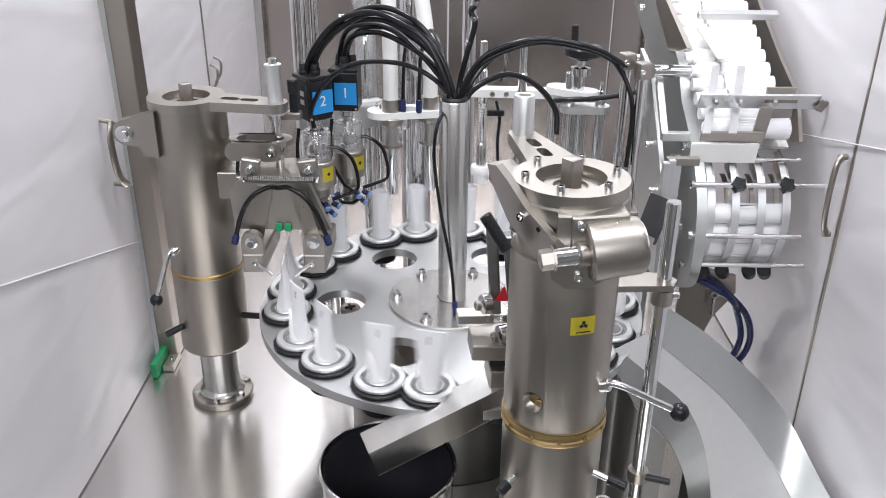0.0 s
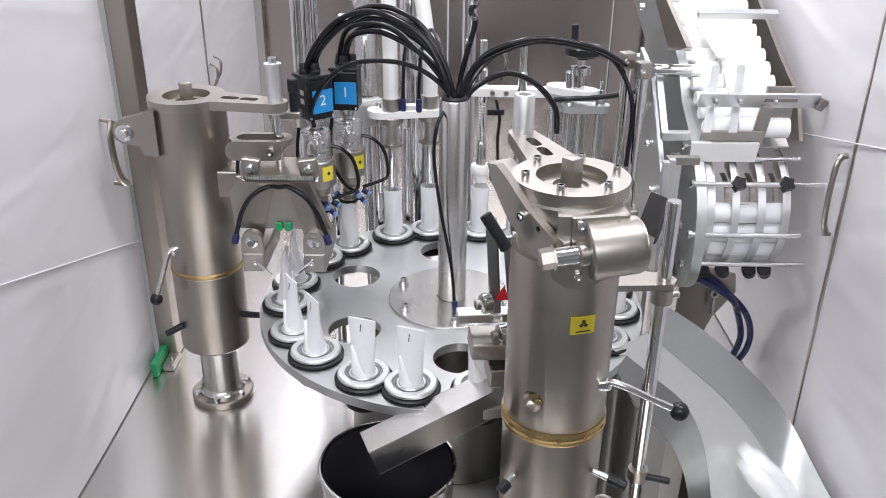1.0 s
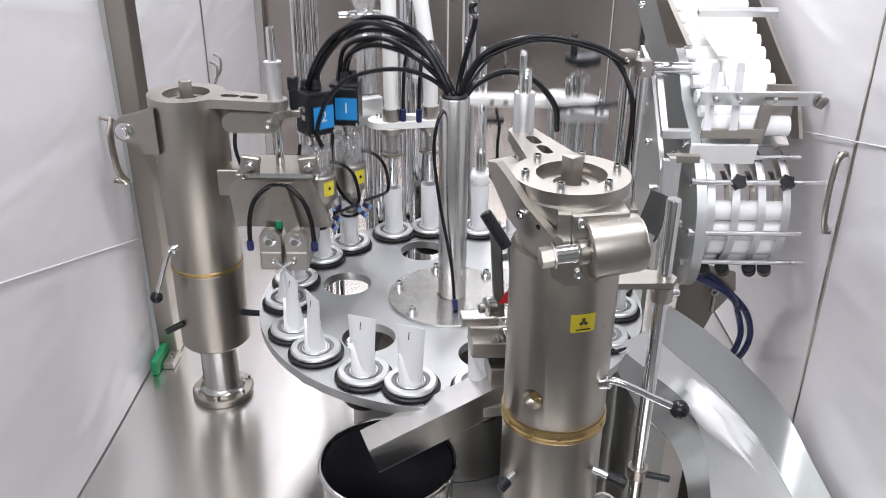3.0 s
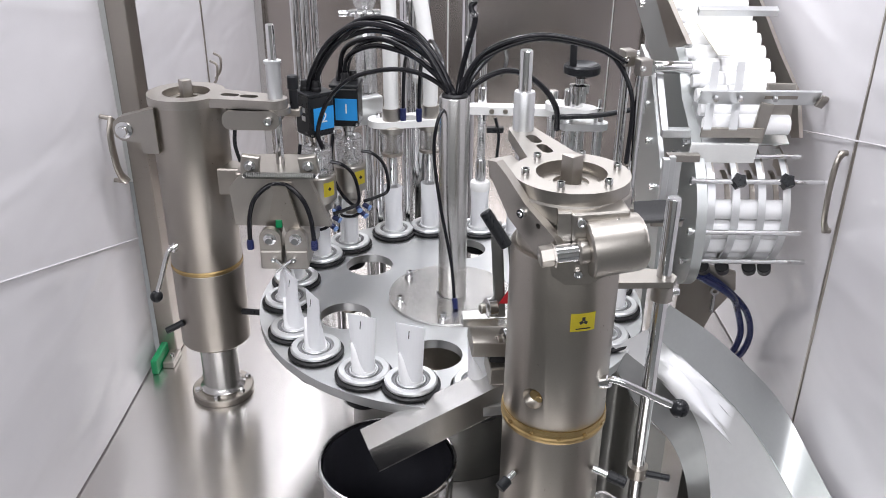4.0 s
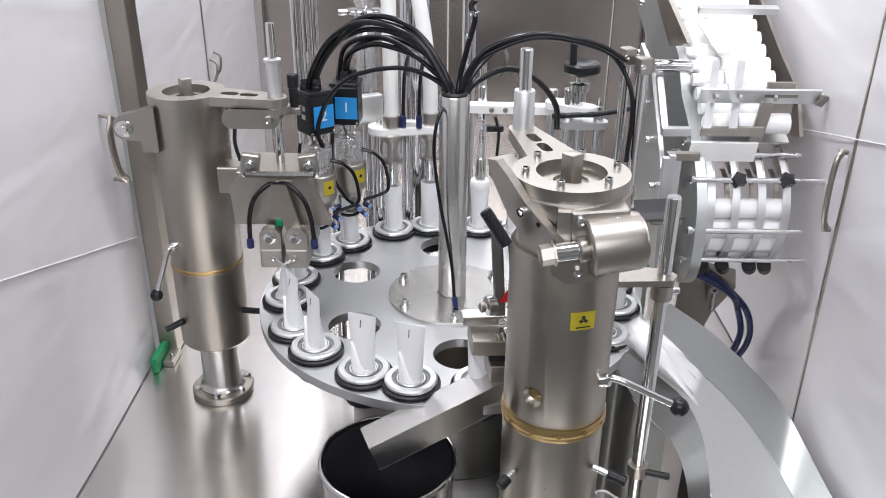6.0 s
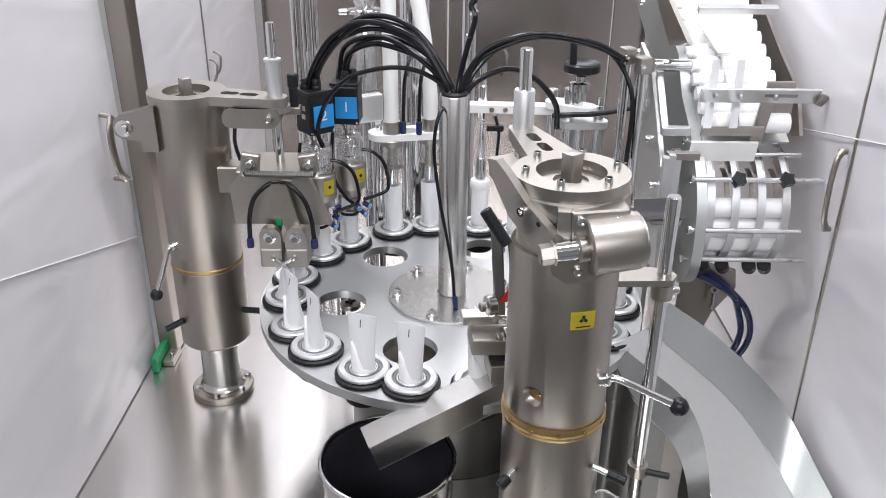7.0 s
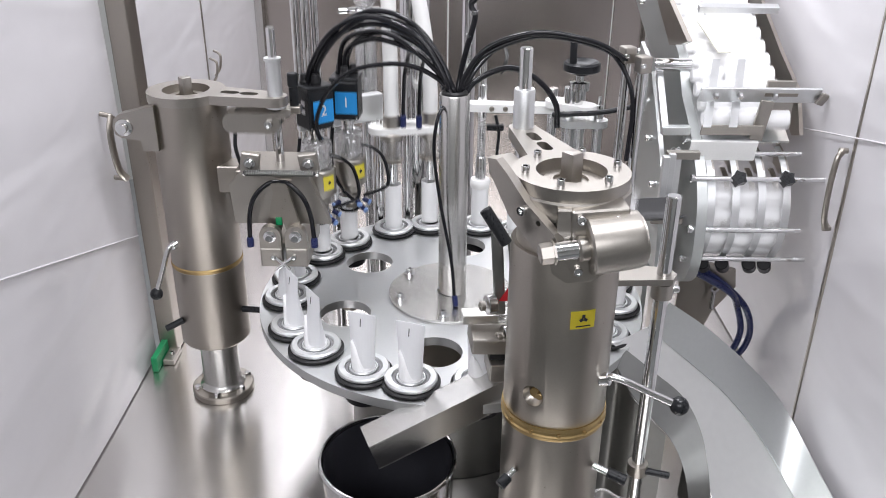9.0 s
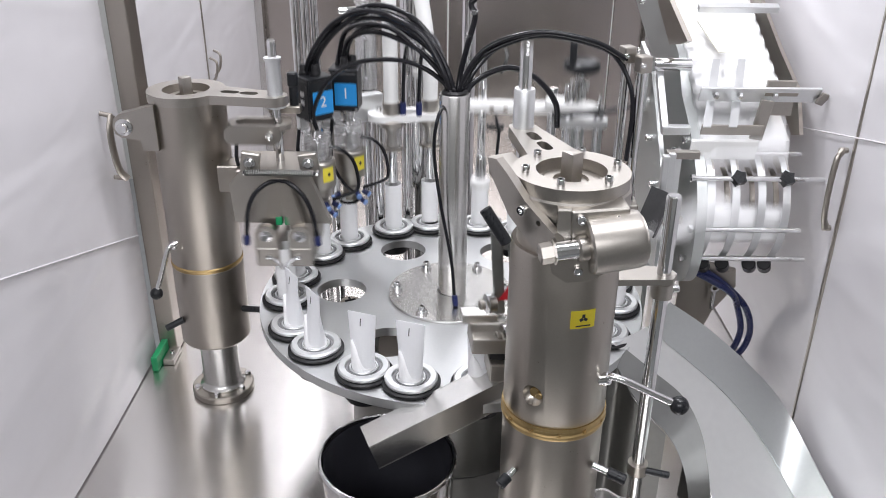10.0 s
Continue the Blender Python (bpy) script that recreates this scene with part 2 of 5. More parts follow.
def side_wall(name, x, s, splits, label):
    """A white plastic door wall along y, with a welded fold and steel uprights."""
    w = thing(name, label, "wall", kind="structure")
    for y0, y1 in splits:
        tmp = bmesh.new()
        ny, nz = 60, 60
        grid = [[tmp.verts.new((x + s * (0.006 * noise.noise(Vector((y * 2.1, z * 1.6, x * 5))) + 0.0012 * noise.noise(Vector((y * 4.5 + z * 2.5, z * 2.2 - y * 2.0, x * 3)))), y, z))
                 for z in [1.3 * k / nz + 0.004 for k in range(nz + 1)]] for y in [y0 + (y1 - y0) * i / ny for i in range(ny + 1)]]
        for i in range(ny):
            for k in range(nz):
                tmp.faces.new((grid[i][k], grid[i + 1][k], grid[i + 1][k + 1], grid[i][k + 1]))
        ext = bmesh.ops.extrude_face_region(tmp, geom=tmp.faces[:])
        for v in [g for g in ext["geom"] if isinstance(g, bmesh.types.BMVert)]:
            v.co.x = x + s * 0.012
        part("door_sheet", tmp, WALL, w)
    return w


left_wall = side_wall("wall_left", -0.57, -1, ((-0.66, 0.176), (0.232, 0.72), (0.724, 1.245)), "white glossy plastic side doors of the machine")
part("door_post", block(0.034, 0.050, 1.3, pose(-0.550, 0.210, 0.652), 0.002), SATIN, left_wall, "grey steel upright", False)
right_wall = side_wall("wall_right", 0.57, 1, ((-0.66, -0.065), (-0.059, 1.245)), "white glossy plastic side doors of the machine")
part("door_edge", block(0.012, 0.006, 1.3, pose(0.574, -0.062, 0.652), 0.001), SATIN, right_wall, "", False)
part("weld_seam", sweep([(-0.568, -0.6, 0.5136), (-0.567, -0.2779, 0.4080), (-0.567, 0.1700, 0.2611)], 0.0013, 8), WALL, left_wall)
part("weld_seam", sweep([(0.568, -0.6, 0.66), (0.567, -0.129, 0.552), (0.567, 0.17, 0.481), (0.567, 0.5, 0.40)], 0.0013, 8), WALL, right_wall)
part("door_line", block(0.004, 0.004, 1.3, pose(-0.568, 0.722, 0.652), 0.001), SATIN, left_wall, "", False)


# ---- turntable ----
def turntable():
    t = thing("turntable", "grey aluminium indexing turntable with black-ringed tube holders", "turntable", pose(0, 0, ZD))
    holes = [circle(0.178 * math.cos(radians(a)), 0.178 * math.sin(radians(a)), 0.040, 36) for a in range(35, 395, 60)]
    cups = [circle(RING * math.cos(radians(250.8 + 36 * k + d)), RING * math.sin(radians(250.8 + 36 * k + d)), 0.031, 24)
            for k in range(10) for d in (-7.7, 7.7)]
    part("disc", slab(circle(0, 0, 0.306, 160), -0.014, 0, holes + cups), DISC, t, "grey anodised disc with six round cut-outs")
    part("hub", lathe([(0.022, -0.002), (0.100, -0.002), (0.101, 0.001), (0.101, 0.004), (0.1, 0.005), (0.022, 0.005)], 80), BRUSHED, t, "brushed steel hub plate")
    for i in range(6):
        a = radians(35 + 60 * i)
        bm = lathe([(0.009, 0), (0.009, 0.004), (0.0075, 0.005), (0.0, 0.005)], 20)
        socket_screw(bm, pose(0, 0, 0.005), 0.0055, 0.007)
        part("bolt", bm, CHROME, t, "", True, pose(0.087 * math.cos(a), 0.087 * math.sin(a), 0.005))
    ring = part("holder_ring", lathe([(0.0255, 0.006), (0.0255, 0.0118), (0.0265, 0.0135), (0.034, 0.0135), (0.0362, 0.0115), (0.0362, 0.008), (0.034, 0.006)], 44, None, None, True),
                ALU, None, "bright aluminium rim")
    gasket = part("gasket", lathe([(0.0305, 0.0005), (0.038, 0.0005), (0.0405, 0.0025), (0.0405, 0.005), (0.037, 0.0065), (0.0305, 0.0065)], 40, None, None, True), RUBBER)
    insert = part("insert", lathe([(0.0205, -0.03), (0.0205, 0.0095), (0.0215, 0.0105), (0.0253, 0.0105), (0.0253, -0.03)], 36, None, None, True), INSERT, None, "dark grey insert")
    lip = part("lip", lathe([(0.0166, -0.03), (0.0168, 0.011), (0.0178, 0.0128), (0.0195, 0.0128), (0.0204, 0.0115), (0.0204, -0.03)], 36, None, None, True), ALU, None, "bright inner lip")
    cup = part("cup", lathe([(0.0, -0.040), (0.024, -0.040), (0.027, -0.037), (0.027, -0.02), (0.0305, -0.019), (0.0305, 0.0), (0.0245, 0.0), (0.0245, -0.03), (0.017, -0.032), (0.0165, -0.037), (0, -0.037)], 32), RUBBER)
    parts = (gasket, insert, lip, cup)
    n = 0
    for k in range(10):
        for d in (-7.7, 7.7):
            a = radians(250.8 + 36 * k + d)
            m = pose(RING * math.cos(a), RING * math.sin(a), 0, 0, 0, math.degrees(a) - 90)
            if n == 0:
                r = ring
                r.matrix_basis, r.parent = m, t
                for o in parts:
                    o.parent = r
            else:
                r = again(ring, m, t)
                for o in parts:
                    again(o, Matrix(), r)
            n += 1
    return t


table = turntable()
stand = thing("turntable_stand", "stainless steel pedestal under the turntable", "pedestal")
# Added drum, keeps bright reflections off the deck under the table.
part("shade_drum", lathe([(0, 0.001), (0.165, 0.001), (0.166, 0.003), (0.166, 0.135), (0.16, 0.14), (0, 0.14)], 72), DULL, stand, "dull dark drum added to darken the deck's reflection")
part("pedestal", lathe([(0, 0.139), (0.12, 0.139), (0.12, 0.15), (0.09, 0.16), (0.09, 0.215), (0.1, 0.23), (0, 0.23)], 60), SATIN, stand)
knob = thing("index_stop", "dull round stop with a cross screw under the table", "stop", pose(-0.1830, 0.1332, 0.1405))
part("disc", lathe([(0, 0), (0.017, 0), (0.0185, 0.0015), (0.0185, 0.010), (0.017, 0.0115), (0, 0.0115)], 28), SATIN, knob)
for q in (20, 110):
    part("cross_bar", block(0.020, 0.004, 0.003, pose(0, 0, 0.0125, 0, 0, q), 0.0006), BLACK, knob, "", False)
mast = thing("cable_mast", "brushed steel tube mast with black cables bursting from its top", "mast", pose(0.002, 0, ZD + 0.0055))
part("tube", lathe([(0.0, 0.0), (0.0222, 0.0), (0.0225, 0.001), (0.0225, 0.325), (0.0215, 0.327), (0.0195, 0.327), (0.019, 0.32), (0.0, 0.31)], 40), BRUSHED, mast)
part("rubber_grommet", lathe([(0.012, 0.318), (0.0192, 0.318), (0.0192, 0.329), (0.016, 0.332), (0.012, 0.33)], 32, None, None, True), RUBBER, mast, "black rubber grommet")


# ---- plastic tubes ----
STAVES, TR, TL = 20, 0.0158, 0.088


def fan_point(th, f, inset=0.0):
    """A point of the sealed tube's wall: round at the foot (f = 0), pressed flat at the tail (f = 1)."""
    s = 1 if math.sin(th) >= 0 else -1
    u = (0.5 - (th % math.pi) / math.pi) * 0.82 * math.pi * TR * s
    r = TR - inset
    return (r * math.cos(th) * (1 - f) + u * f, r * math.sin(th) * (1 - f) + (0.0008 - inset) * s * f, -0.004 + TL * f)


def stave_mesh(i):
    """One lengthwise strip of the wall with a thin lap under its neighbour."""
    bm = bmesh.new()
    d = 2 * math.pi / STAVES
    cols = ((i + 0.001, 0.0), (i + 0.5, 0.0), (i + 0.999, 0.0), (i + 1.3, 0.00022))
    outer = [[bm.verts.new(fan_point(c * d, k / 8, e)) for c, e in cols] for k in range(9)]
    inner = [[bm.verts.new(fan_point(c * d, k / 8, e + 0.0003)) for c, e in cols] for k in range(9)]
    for k in range(8):
        for c in range(3):
            bm.faces.new((outer[k][c], outer[k][c + 1], outer[k + 1][c + 1], outer[k + 1][c]))
            bm.faces.new((inner[k][c], inner[k + 1][c], inner[k + 1][c + 1], inner[k][c + 1]))
        for c in (0, 3):
            bm.faces.new((outer[k][c], outer[k + 1][c], inner[k + 1][c], inner[k][c]))
    for k in (0, 8):
        for c in range(3):
            bm.faces.new((outer[k][c], outer[k][c + 1], inner[k][c + 1], inner[k][c]))
    me = bpy.data.meshes.new("wall_strip")
    bmesh.ops.recalc_face_normals(bm, faces=bm.faces)
    bm.to_mesh(me)
    bm.free()
    me.materials.append(SEALED)
    me.shade_smooth()
    me.set_sharp_from_angle(angle=radians(40))
    return me


def stave_frame(i, f):
    """The frame of strip i of a tube's wall, open (f = 0) or pressed flat (f = 1)."""
    th = 2 * math.pi * (i + 0.5) / STAVES
    s = 1 if math.sin(th) > 0 else -1
    foot = Vector((TR * math.cos(th), TR * math.sin(th), -0.004))
    u = (0.5 - (th % math.pi) / math.pi) * 0.82 * math.pi * TR * (1 if s > 0 else -1)
    flat_top = Vector((u, s * 0.0009, foot.z + TL))
    top = foot + (flat_top - foot) * f + Vector((0, 0, TL)) * (1 - f)
    z = (top - foot).normalized()
    out = Vector((math.cos(th), math.sin(th), 0))
    n = (out * (1 - 0.5 * f) + Vector((0, s, 0)) * 0.5 * f).normalized()
    x = n.cross(z).normalized()
    y = z.cross(x)
    m = Matrix((x, y, z)).transposed().to_4x4()
    m.translation = foot
    return m


def stave_pose(i, f):
    return stave_frame(i, f) @ stave_frame(i, 1).inverted()


STAVE = [stave_mesh(i) for i in range(20)]
bm = lathe([(0, -0.047), (0.010, -0.047), (0.0105, -0.046), (0.0105, -0.036), (0.0154, -0.03), (TR, -0.026), (TR, 0.004), (TR - 0.0008, 0.004), (TR - 0.0008, -0.025), (0, -0.026)], 28)
BODY = part("body", bm, TUBE)
bm = lathe([(TR, 0.0), (TR, TL - 0.004), (TR - 0.0008, TL - 0.004), (TR - 0.0008, 0.0)], 28, None, None, True)
SLEEVE = part("sleeve", bm, TUBE)
bm = bmesh.new()
for i in range(24):
    bm.verts.new((1.06 * TR * math.cos(math.pi * i / 12), 1.06 * TR * math.sin(math.pi * i / 12), 0.0))
for x, y, z in ((0.0138, 0.0096, 0.043), (0.0138, -0.0096, 0.043), (0.0165, 0.004, 0.03), (0.0165, -0.004, 0.03)):
    bm.verts.new((x, y, z))
bmesh.ops.convex_hull(bm, input=bm.verts[:])
PASTE = part("filling", bm, TUBE, None, "", False)
MARK = part("print_mark", block(0.0012, 0.0004, 0.011, None, 0.0001), INK, None, "", False)
for o in (BODY, SLEEVE, PASTE, MARK):
    scene.collection.objects.unlink(o)


bm = bmesh.new()
rings = []
for k in range(9):
    f = k / 8
    z = -0.004 + TL * f
    ring = []
    for i in range(32):
        th = 2 * math.pi * i / 32
        s = 1 if math.sin(th) >= 0 else -1
        u = (0.5 - (th % math.pi) / math.pi) * 0.82 * math.pi * TR * s if i % 16 else 0.41 * math.pi * TR * (1 if i == 0 else -1)
        ring.append(bm.verts.new((TR * math.cos(th) * (1 - f) + u * f, (TR * math.sin(th)) * (1 - f) + 0.0007 * s * f, z)))
    rings.append(ring)
for a, b in zip(rings, rings[1:]):
    for i in range(32):
        bm.faces.new((a[i], a[(i + 1) % 32], b[(i + 1) % 32], b[i]))
bm.faces.new(rings[-1])
FAN = part("sealed_wall", bm, SEALED)
scene.collection.objects.unlink(FAN)


def piece(ob, name, m, parent):
    o = new(name, ob if isinstance(ob, bpy.types.Mesh) else ob.data)
    o.matrix_basis, o.parent = m, parent
    return o


def queue_place(q):
    """The centre line of the tube that is number q in the magazine."""
    if q < 4:
        a = radians(240 - 24.5 * q)
        return 0.10 + 0.079 * math.cos(a), 0.375 + 0.079 * math.sin(a)
    return 0.068 + (q - 4) * 0.0345 * 0.905, 0.518 + (q - 4) * 0.0345 * 0.425


def lying(q):
    y, z = queue_place(q)
    return Matrix.Translation((0.437, y, z)) @ pose(0, 0, 0, 0, 90, 0)


def on_table(a, d=0.0):
    """Upright in a holder at the angle a (degrees), turned as its pair stands."""
    r = radians(a)
    return pose(RING * math.cos(r), RING * math.sin(r), ZD + 0.012, 0, 0, a - d - 90)


CHUTE_A, CHUTE_B = Vector((0.275, -0.152, 0.268)), Vector((0.462, -0.215, 0.085))


def in_chute(f, side):
    d = (CHUTE_B - CHUTE_A)
    p = CHUTE_A + d * f + Vector((0.32, 0.95, 0)).normalized() * (0.019 * side) + Vector((0.0, -0.05, -0.01)) * max(0, f - 0.7)
    q = d.to_track_quat("Z", "Y")
    return Matrix.Translation(p) @ q.to_matrix().to_4x4() @ pose(0, 0, 0, 0, 4 * side, 20 * side)


def life(pair, j):
    """Rows of a tube's way: magazine, table, sealing, chute, floor."""
    d = 7.7 if j else -7.7
    rows = []
    for n in range(-1, 10):
        t, k = FIRST + PERIOD * n, pair + n
        if k < -7:
            q = 2 * (-8 - k) + j
            rows += [(t - 0.12, lying(q)), (t + 0.19, lying(q))]
            rows += [(t + 0.34, lying(q - 2))] if q >= 2 else []
        if k == -8:
            rows += [(t + 0.25, pose(0.335, 0.0 - 0.02 * j, 0.385, 0, 60, 0)), (t + 0.31, pose(0.258, 0.03 - 0.07 * (1 - j), 0.35, 0, 0, 0)),
                     (t + 0.37, on_table(250.8 - 36 * 8 + 36 + d, d)), (t + 0.85, on_table(250.8 - 36 * 8 + 36 + d, d))]
        if -7 <= k <= 2:
            a = 250.8 + 36 * k + d
            if k > -7:
                rows += [(t - 0.1 + 0.2 * f, on_table(a - 36 + 36 * ease(f), d)) for f in (0, 0.25, 0.5, 0.75, 1)]
            else:
                rows += [(t + 0.1, on_table(a, d))]
            if k < 2:
                rows += [(t + PERIOD - 0.12, on_table(a, d))]
        if k == 2:
            up = on_table(a, d)
            up.translation.z += 0.10
            rows += [(t + 0.40, on_table(a, d)), (t + 0.47, up), (t + 0.53, in_chute(0.0, 2 * j - 1)), (t + 0.63, in_chute(0.22, 2 * j - 1)),
                     (t + 0.75, in_chute(0.5, 2 * j - 1)), (t + 0.87, in_chute(0.83, 2 * j - 1)), (t + 0.97, in_chute(1.15, 2 * j - 1)),
                     (t + 1.3, pose(0.66, -0.75 + 0.05 * j, -0.3, 90, 0, 30)), (t + 1.5, pose(0.70, -0.95 + 0.05 * j + 0.1 * (n % 3), -0.883 + 0.034 * (n // 3), 90, 0, 30))]
    rows = sorted(rows, key=lambda r: r[0])
    before = [r for r in rows if r[0] <= 0.0]
    inside = [r for r in rows if 0.0 < r[0] < 10.0]
    after = [r for r in rows if r[0] >= 10.0]

    def blend(a, b, t):
        f = (t - a[0]) / (b[0] - a[0]) if b[0] > a[0] else 0
        return a[1].lerp(b[1], f)
    first = inside[0] if inside else after[0]
    last_in = inside[-1] if inside else (before[-1] if before else first)
    start = blend(before[-1], first, 0.0) if before else first[1]
    end = blend(last_in, after[0], 10.0) if after else last_in[1]
    out = [(0.0, start)]
    for t, m in inside:
        if t - out[-1][0] > 0.03:
            out.append((t, m))
    if 10.0 - out[-1][0] > 0.03:
        out.append((10.0, end))
    return out


TUBES = []


def make_tube(pair, j):
    crimp = [FIRST + PERIOD * n + 0.24 for n in range(-2, 10) if pair + n == -2]
    tc = crimp[0] if crimp and crimp[0] + 0.1 < 10 else None
    sealed = tc is not None and tc < 0 or pair > -2
    if sealed:
        text = "white plastic tube with its tail sealed flat"
    else:
        text = "white plastic tube, round and open at the top"
    tb = thing("plastic_tube", text, "tube", None, "plastic tubes")
    piece(BODY, "body", Matrix(), tb)
    staves = []
    if sealed or tc is not None:
        piece(PASTE, "filling", Matrix(), tb)
        if sealed:
            piece(FAN, "sealed_wall", Matrix(), tb)
            piece(MARK, "print_mark", pose(0.001, 0.0033, TL - 0.017, 10, 0, 0), tb)
        for i in range(0 if sealed else STAVES):
            o = piece(STAVE[i], "wall_strip", stave_pose(i, 1 if sealed else 0), tb)
            if i == STAVES // 4:
                piece(MARK, "print_mark", pose(0.001, 0.0033, TL - 0.017, 10, 0, 0), o)
            if not sealed:
                staves.append((i, o))
    else:
        piece(SLEEVE, "sleeve", Matrix(), tb)
    TUBES.append((tb, pair, j, staves, tc))


for pair in range(-24, 3):
    for j in (0, 1):
        make_tube(pair, j)
MOVES = []


def moved(ob, at, keys, axis=(0, 0, 1)):
    """Keys ob from its place at along axis, once each cycle."""
    MOVES.append((ob, [(t, Matrix.Translation(Vector(axis) * v) @ at) for t, v in cyclic(keys)]))


SLOW = [(-0.1, 0), (0.14, 0), (0.36, 1), (0.76, 1), (0.96, 0)]
FAST = [(-0.1, 0), (0.13, 0), (0.22, 1), (0.74, 1), (0.87, 0)]


def scaled(keys, s):
    return [(t, v * s) for t, v in keys]


# ---- the sealing column ----
def column(name, label, x, y, parts, top, arm_to, arm_r, screws):
    """A round steel column with stacked sleeves, a top ring with a slotted arm and a squared shaft."""
    c = thing(name, label, "machine column", pose(x, y, 0))
    for n, prof, mat, lb in parts:
        part(n, lathe(prof, 64), mat, c, lb)
    dx, dy = arm_to[0] - x, arm_to[1] - y
    ln = math.hypot(dx, dy)
    ux, uy = dx / ln, dy / ln
    a = math.degrees(math.atan2(dy, dx))
    r = 0.0595
    out = circle(0, 0, r, 40, a + 28, a + 332) + circle(dx, dy, arm_r, 14, a - 100, a + 100)
    holes = [circle(0, 0, 0.036, 40)]
    f0, f1 = 0.061 / ln, 1 - (arm_r * 1.35) / ln
    mid = (f0 + f1) / 2
    w = arm_r * 0.38
    for p, q in ((f0 + 0.04, mid - 0.06), (mid + 0.06, f1 - 0.04)):
        holes.append(capsule((dx * p, dy * p), (dx * q, dy * q), w))
    holes.append(circle(dx, dy, arm_r * 0.45, 16))
    part("top_arm", slab(out, top - 0.014, top, holes), CAST, c, "machined ring plate with a slotted arm")
    part("inner_collar", lathe([(0.018, top - 0.02), (0.030, top - 0.02), (0.030, top - 0.012), (0.028, top - 0.010), (0.018, top - 0.010)], 40, None, None, True), SATIN, c)
    bm = block(0.016, 0.016, 0.056, pose(0, 0, top - 0.009, 0, 0, 40), 0.0015)
    lathe([(0.0, top - 0.05), (0.0115, top - 0.05), (0.0115, top - 0.012), (0.0, top - 0.012)], 24, bm)
    part("square_shaft", bm, CAST, c, "squared shaft end")
    for i in range(screws):
        b = radians(a + 25 + 360 / screws * i)
        part("screw", socket_screw(None, pose(0, 0, 0), 0.0042, 0.007), CHROME, c, "", True, pose(0.048 * math.cos(b), 0.048 * math.sin(b), top))
    return c


def lever(c, p0, p1, p2, name="clamp_lever"):
    """A bent clamping lever with a black ball knob."""
    lv = part(name, sweep([p0, p1, tuple(Vector(p1).lerp(Vector(p2), 0.6)), p2], 0.0042, 12), CHROME, c, "polished lever with a black ball")
    bm = bmesh.new()
    bmesh.ops.create_uvsphere(bm, u_segments=18, v_segments=12, radius=0.0105, matrix=Matrix.Translation(p2))
    part("ball_knob", bm, BLACK, lv)
    part("boss", rod(Vector(p0) - (Vector(p1) - Vector(p0)).normalized() * 0.004, Vector(p0) + (Vector(p1) - Vector(p0)).normalized() * 0.008, 0.0075, 16), CHROME, lv)
    return lv


LX, LY = -0.4145, 0.0715
left_col = column("sealing_column", "satin steel column carrying the tail sealing jaws", LX, LY, (
    ("flange", [(0, 0), (0.053, 0), (0.0545, 0.002), (0.0545, 0.011), (0.0525, 0.013), (0, 0.013)], SATIN, "bolted round foot"),
    ("stem", [(0, 0.013), (0.040, 0.013), (0.040, 0.017), (0.035, 0.021), (0.0325, 0.026), (0.0325, 0.118), (0, 0.118)], BRUSHED, "bright turned stem"),
    ("lower_sleeve", [(0, 0.117), (0.0565, 0.117), (0.059, 0.1205), (0.059, 0.263), (0.0575, 0.265), (0, 0.265)], SATIN, ""),
    ("brass_ring", [(0, 0.264), (0.0585, 0.264), (0.0597, 0.266), (0.0597, 0.270), (0.058, 0.272), (0, 0.272)], BRASS, "thin brass collar"),
    ("upper_sleeve", [(0, 0.271), (0.0575, 0.271), (0.0585, 0.273), (0.0585, 0.547), (0, 0.547)], SATIN, "tall satin sleeve")),
    0.560, (-0.272, 0.040), 0.0205, 0)
for i in range(6):
    b = radians(30 + 60 * i)
    part("foot_screw", hex_head(None, pose(0, 0, 0), 0.0055, 0.008), CHROME, left_col, "", True, pose(0.046 * math.cos(b), 0.046 * math.sin(b), 0.013))
lever(left_col, (-0.034, -0.047, 0.315), (-0.043, -0.058, 0.311), (-0.069, -0.070, 0.235))
part("side_screw", rod((-0.041, -0.042, 0.1695), (-0.068, -0.055, 0.159), 0.0058, 14), BLACK, left_col)
part("guide_pin", rod((0.056, -0.02, 0.180), (0.105, -0.035, 0.186), 0.0055, 14), BLACK, left_col)
clamp = thing("clamp_bracket", "machined split clamp bracket bolted on the column", "bracket", pose(LX, LY, 0))
bm = slab([(-0.040, 0.548), (-0.050, 0.546), (-0.070, 0.540), (-0.094, 0.534), (-0.103, 0.527), (-0.106, 0.515), (-0.103, 0.503), (-0.094, 0.497), (-0.066, 0.494), (-0.064, 0.477), (-0.040, 0.476)], -0.009, 0.009, (), pose(0.004, -0.045, 0, 90, 0, 0))
part("jaw_plate", bm, CAST, clamp, "", False)
part("clamp_bolt", lathe([(0, 0.012), (0.007, 0.012), (0.008, 0.01), (0.008, 0.004), (0.013, 0.003), (0.014, 0), (0, 0)], 24, None, pose(-0.084, -0.0545, 0.5145, 90, 0, 0)), CHROME, clamp, "washer and nut")
hook = thing("grab_bar", "curved grey steel strap grab bar beside the column", "grab bar")
part("strap", sweep([(-0.55, 0.100, 0.507), (-0.551, 0.088, 0.484), (-0.55, 0.087, 0.445), (-0.549, 0.096, 0.413), (-0.546, 0.114, 0.393)], 0.0062, 12, None, 8, 0.5), SATIN, hook)
part("strap_end", rod((-0.546, 0.113, 0.393), (-0.5685, 0.115, 0.395), 0.004, 12), SATIN, hook)
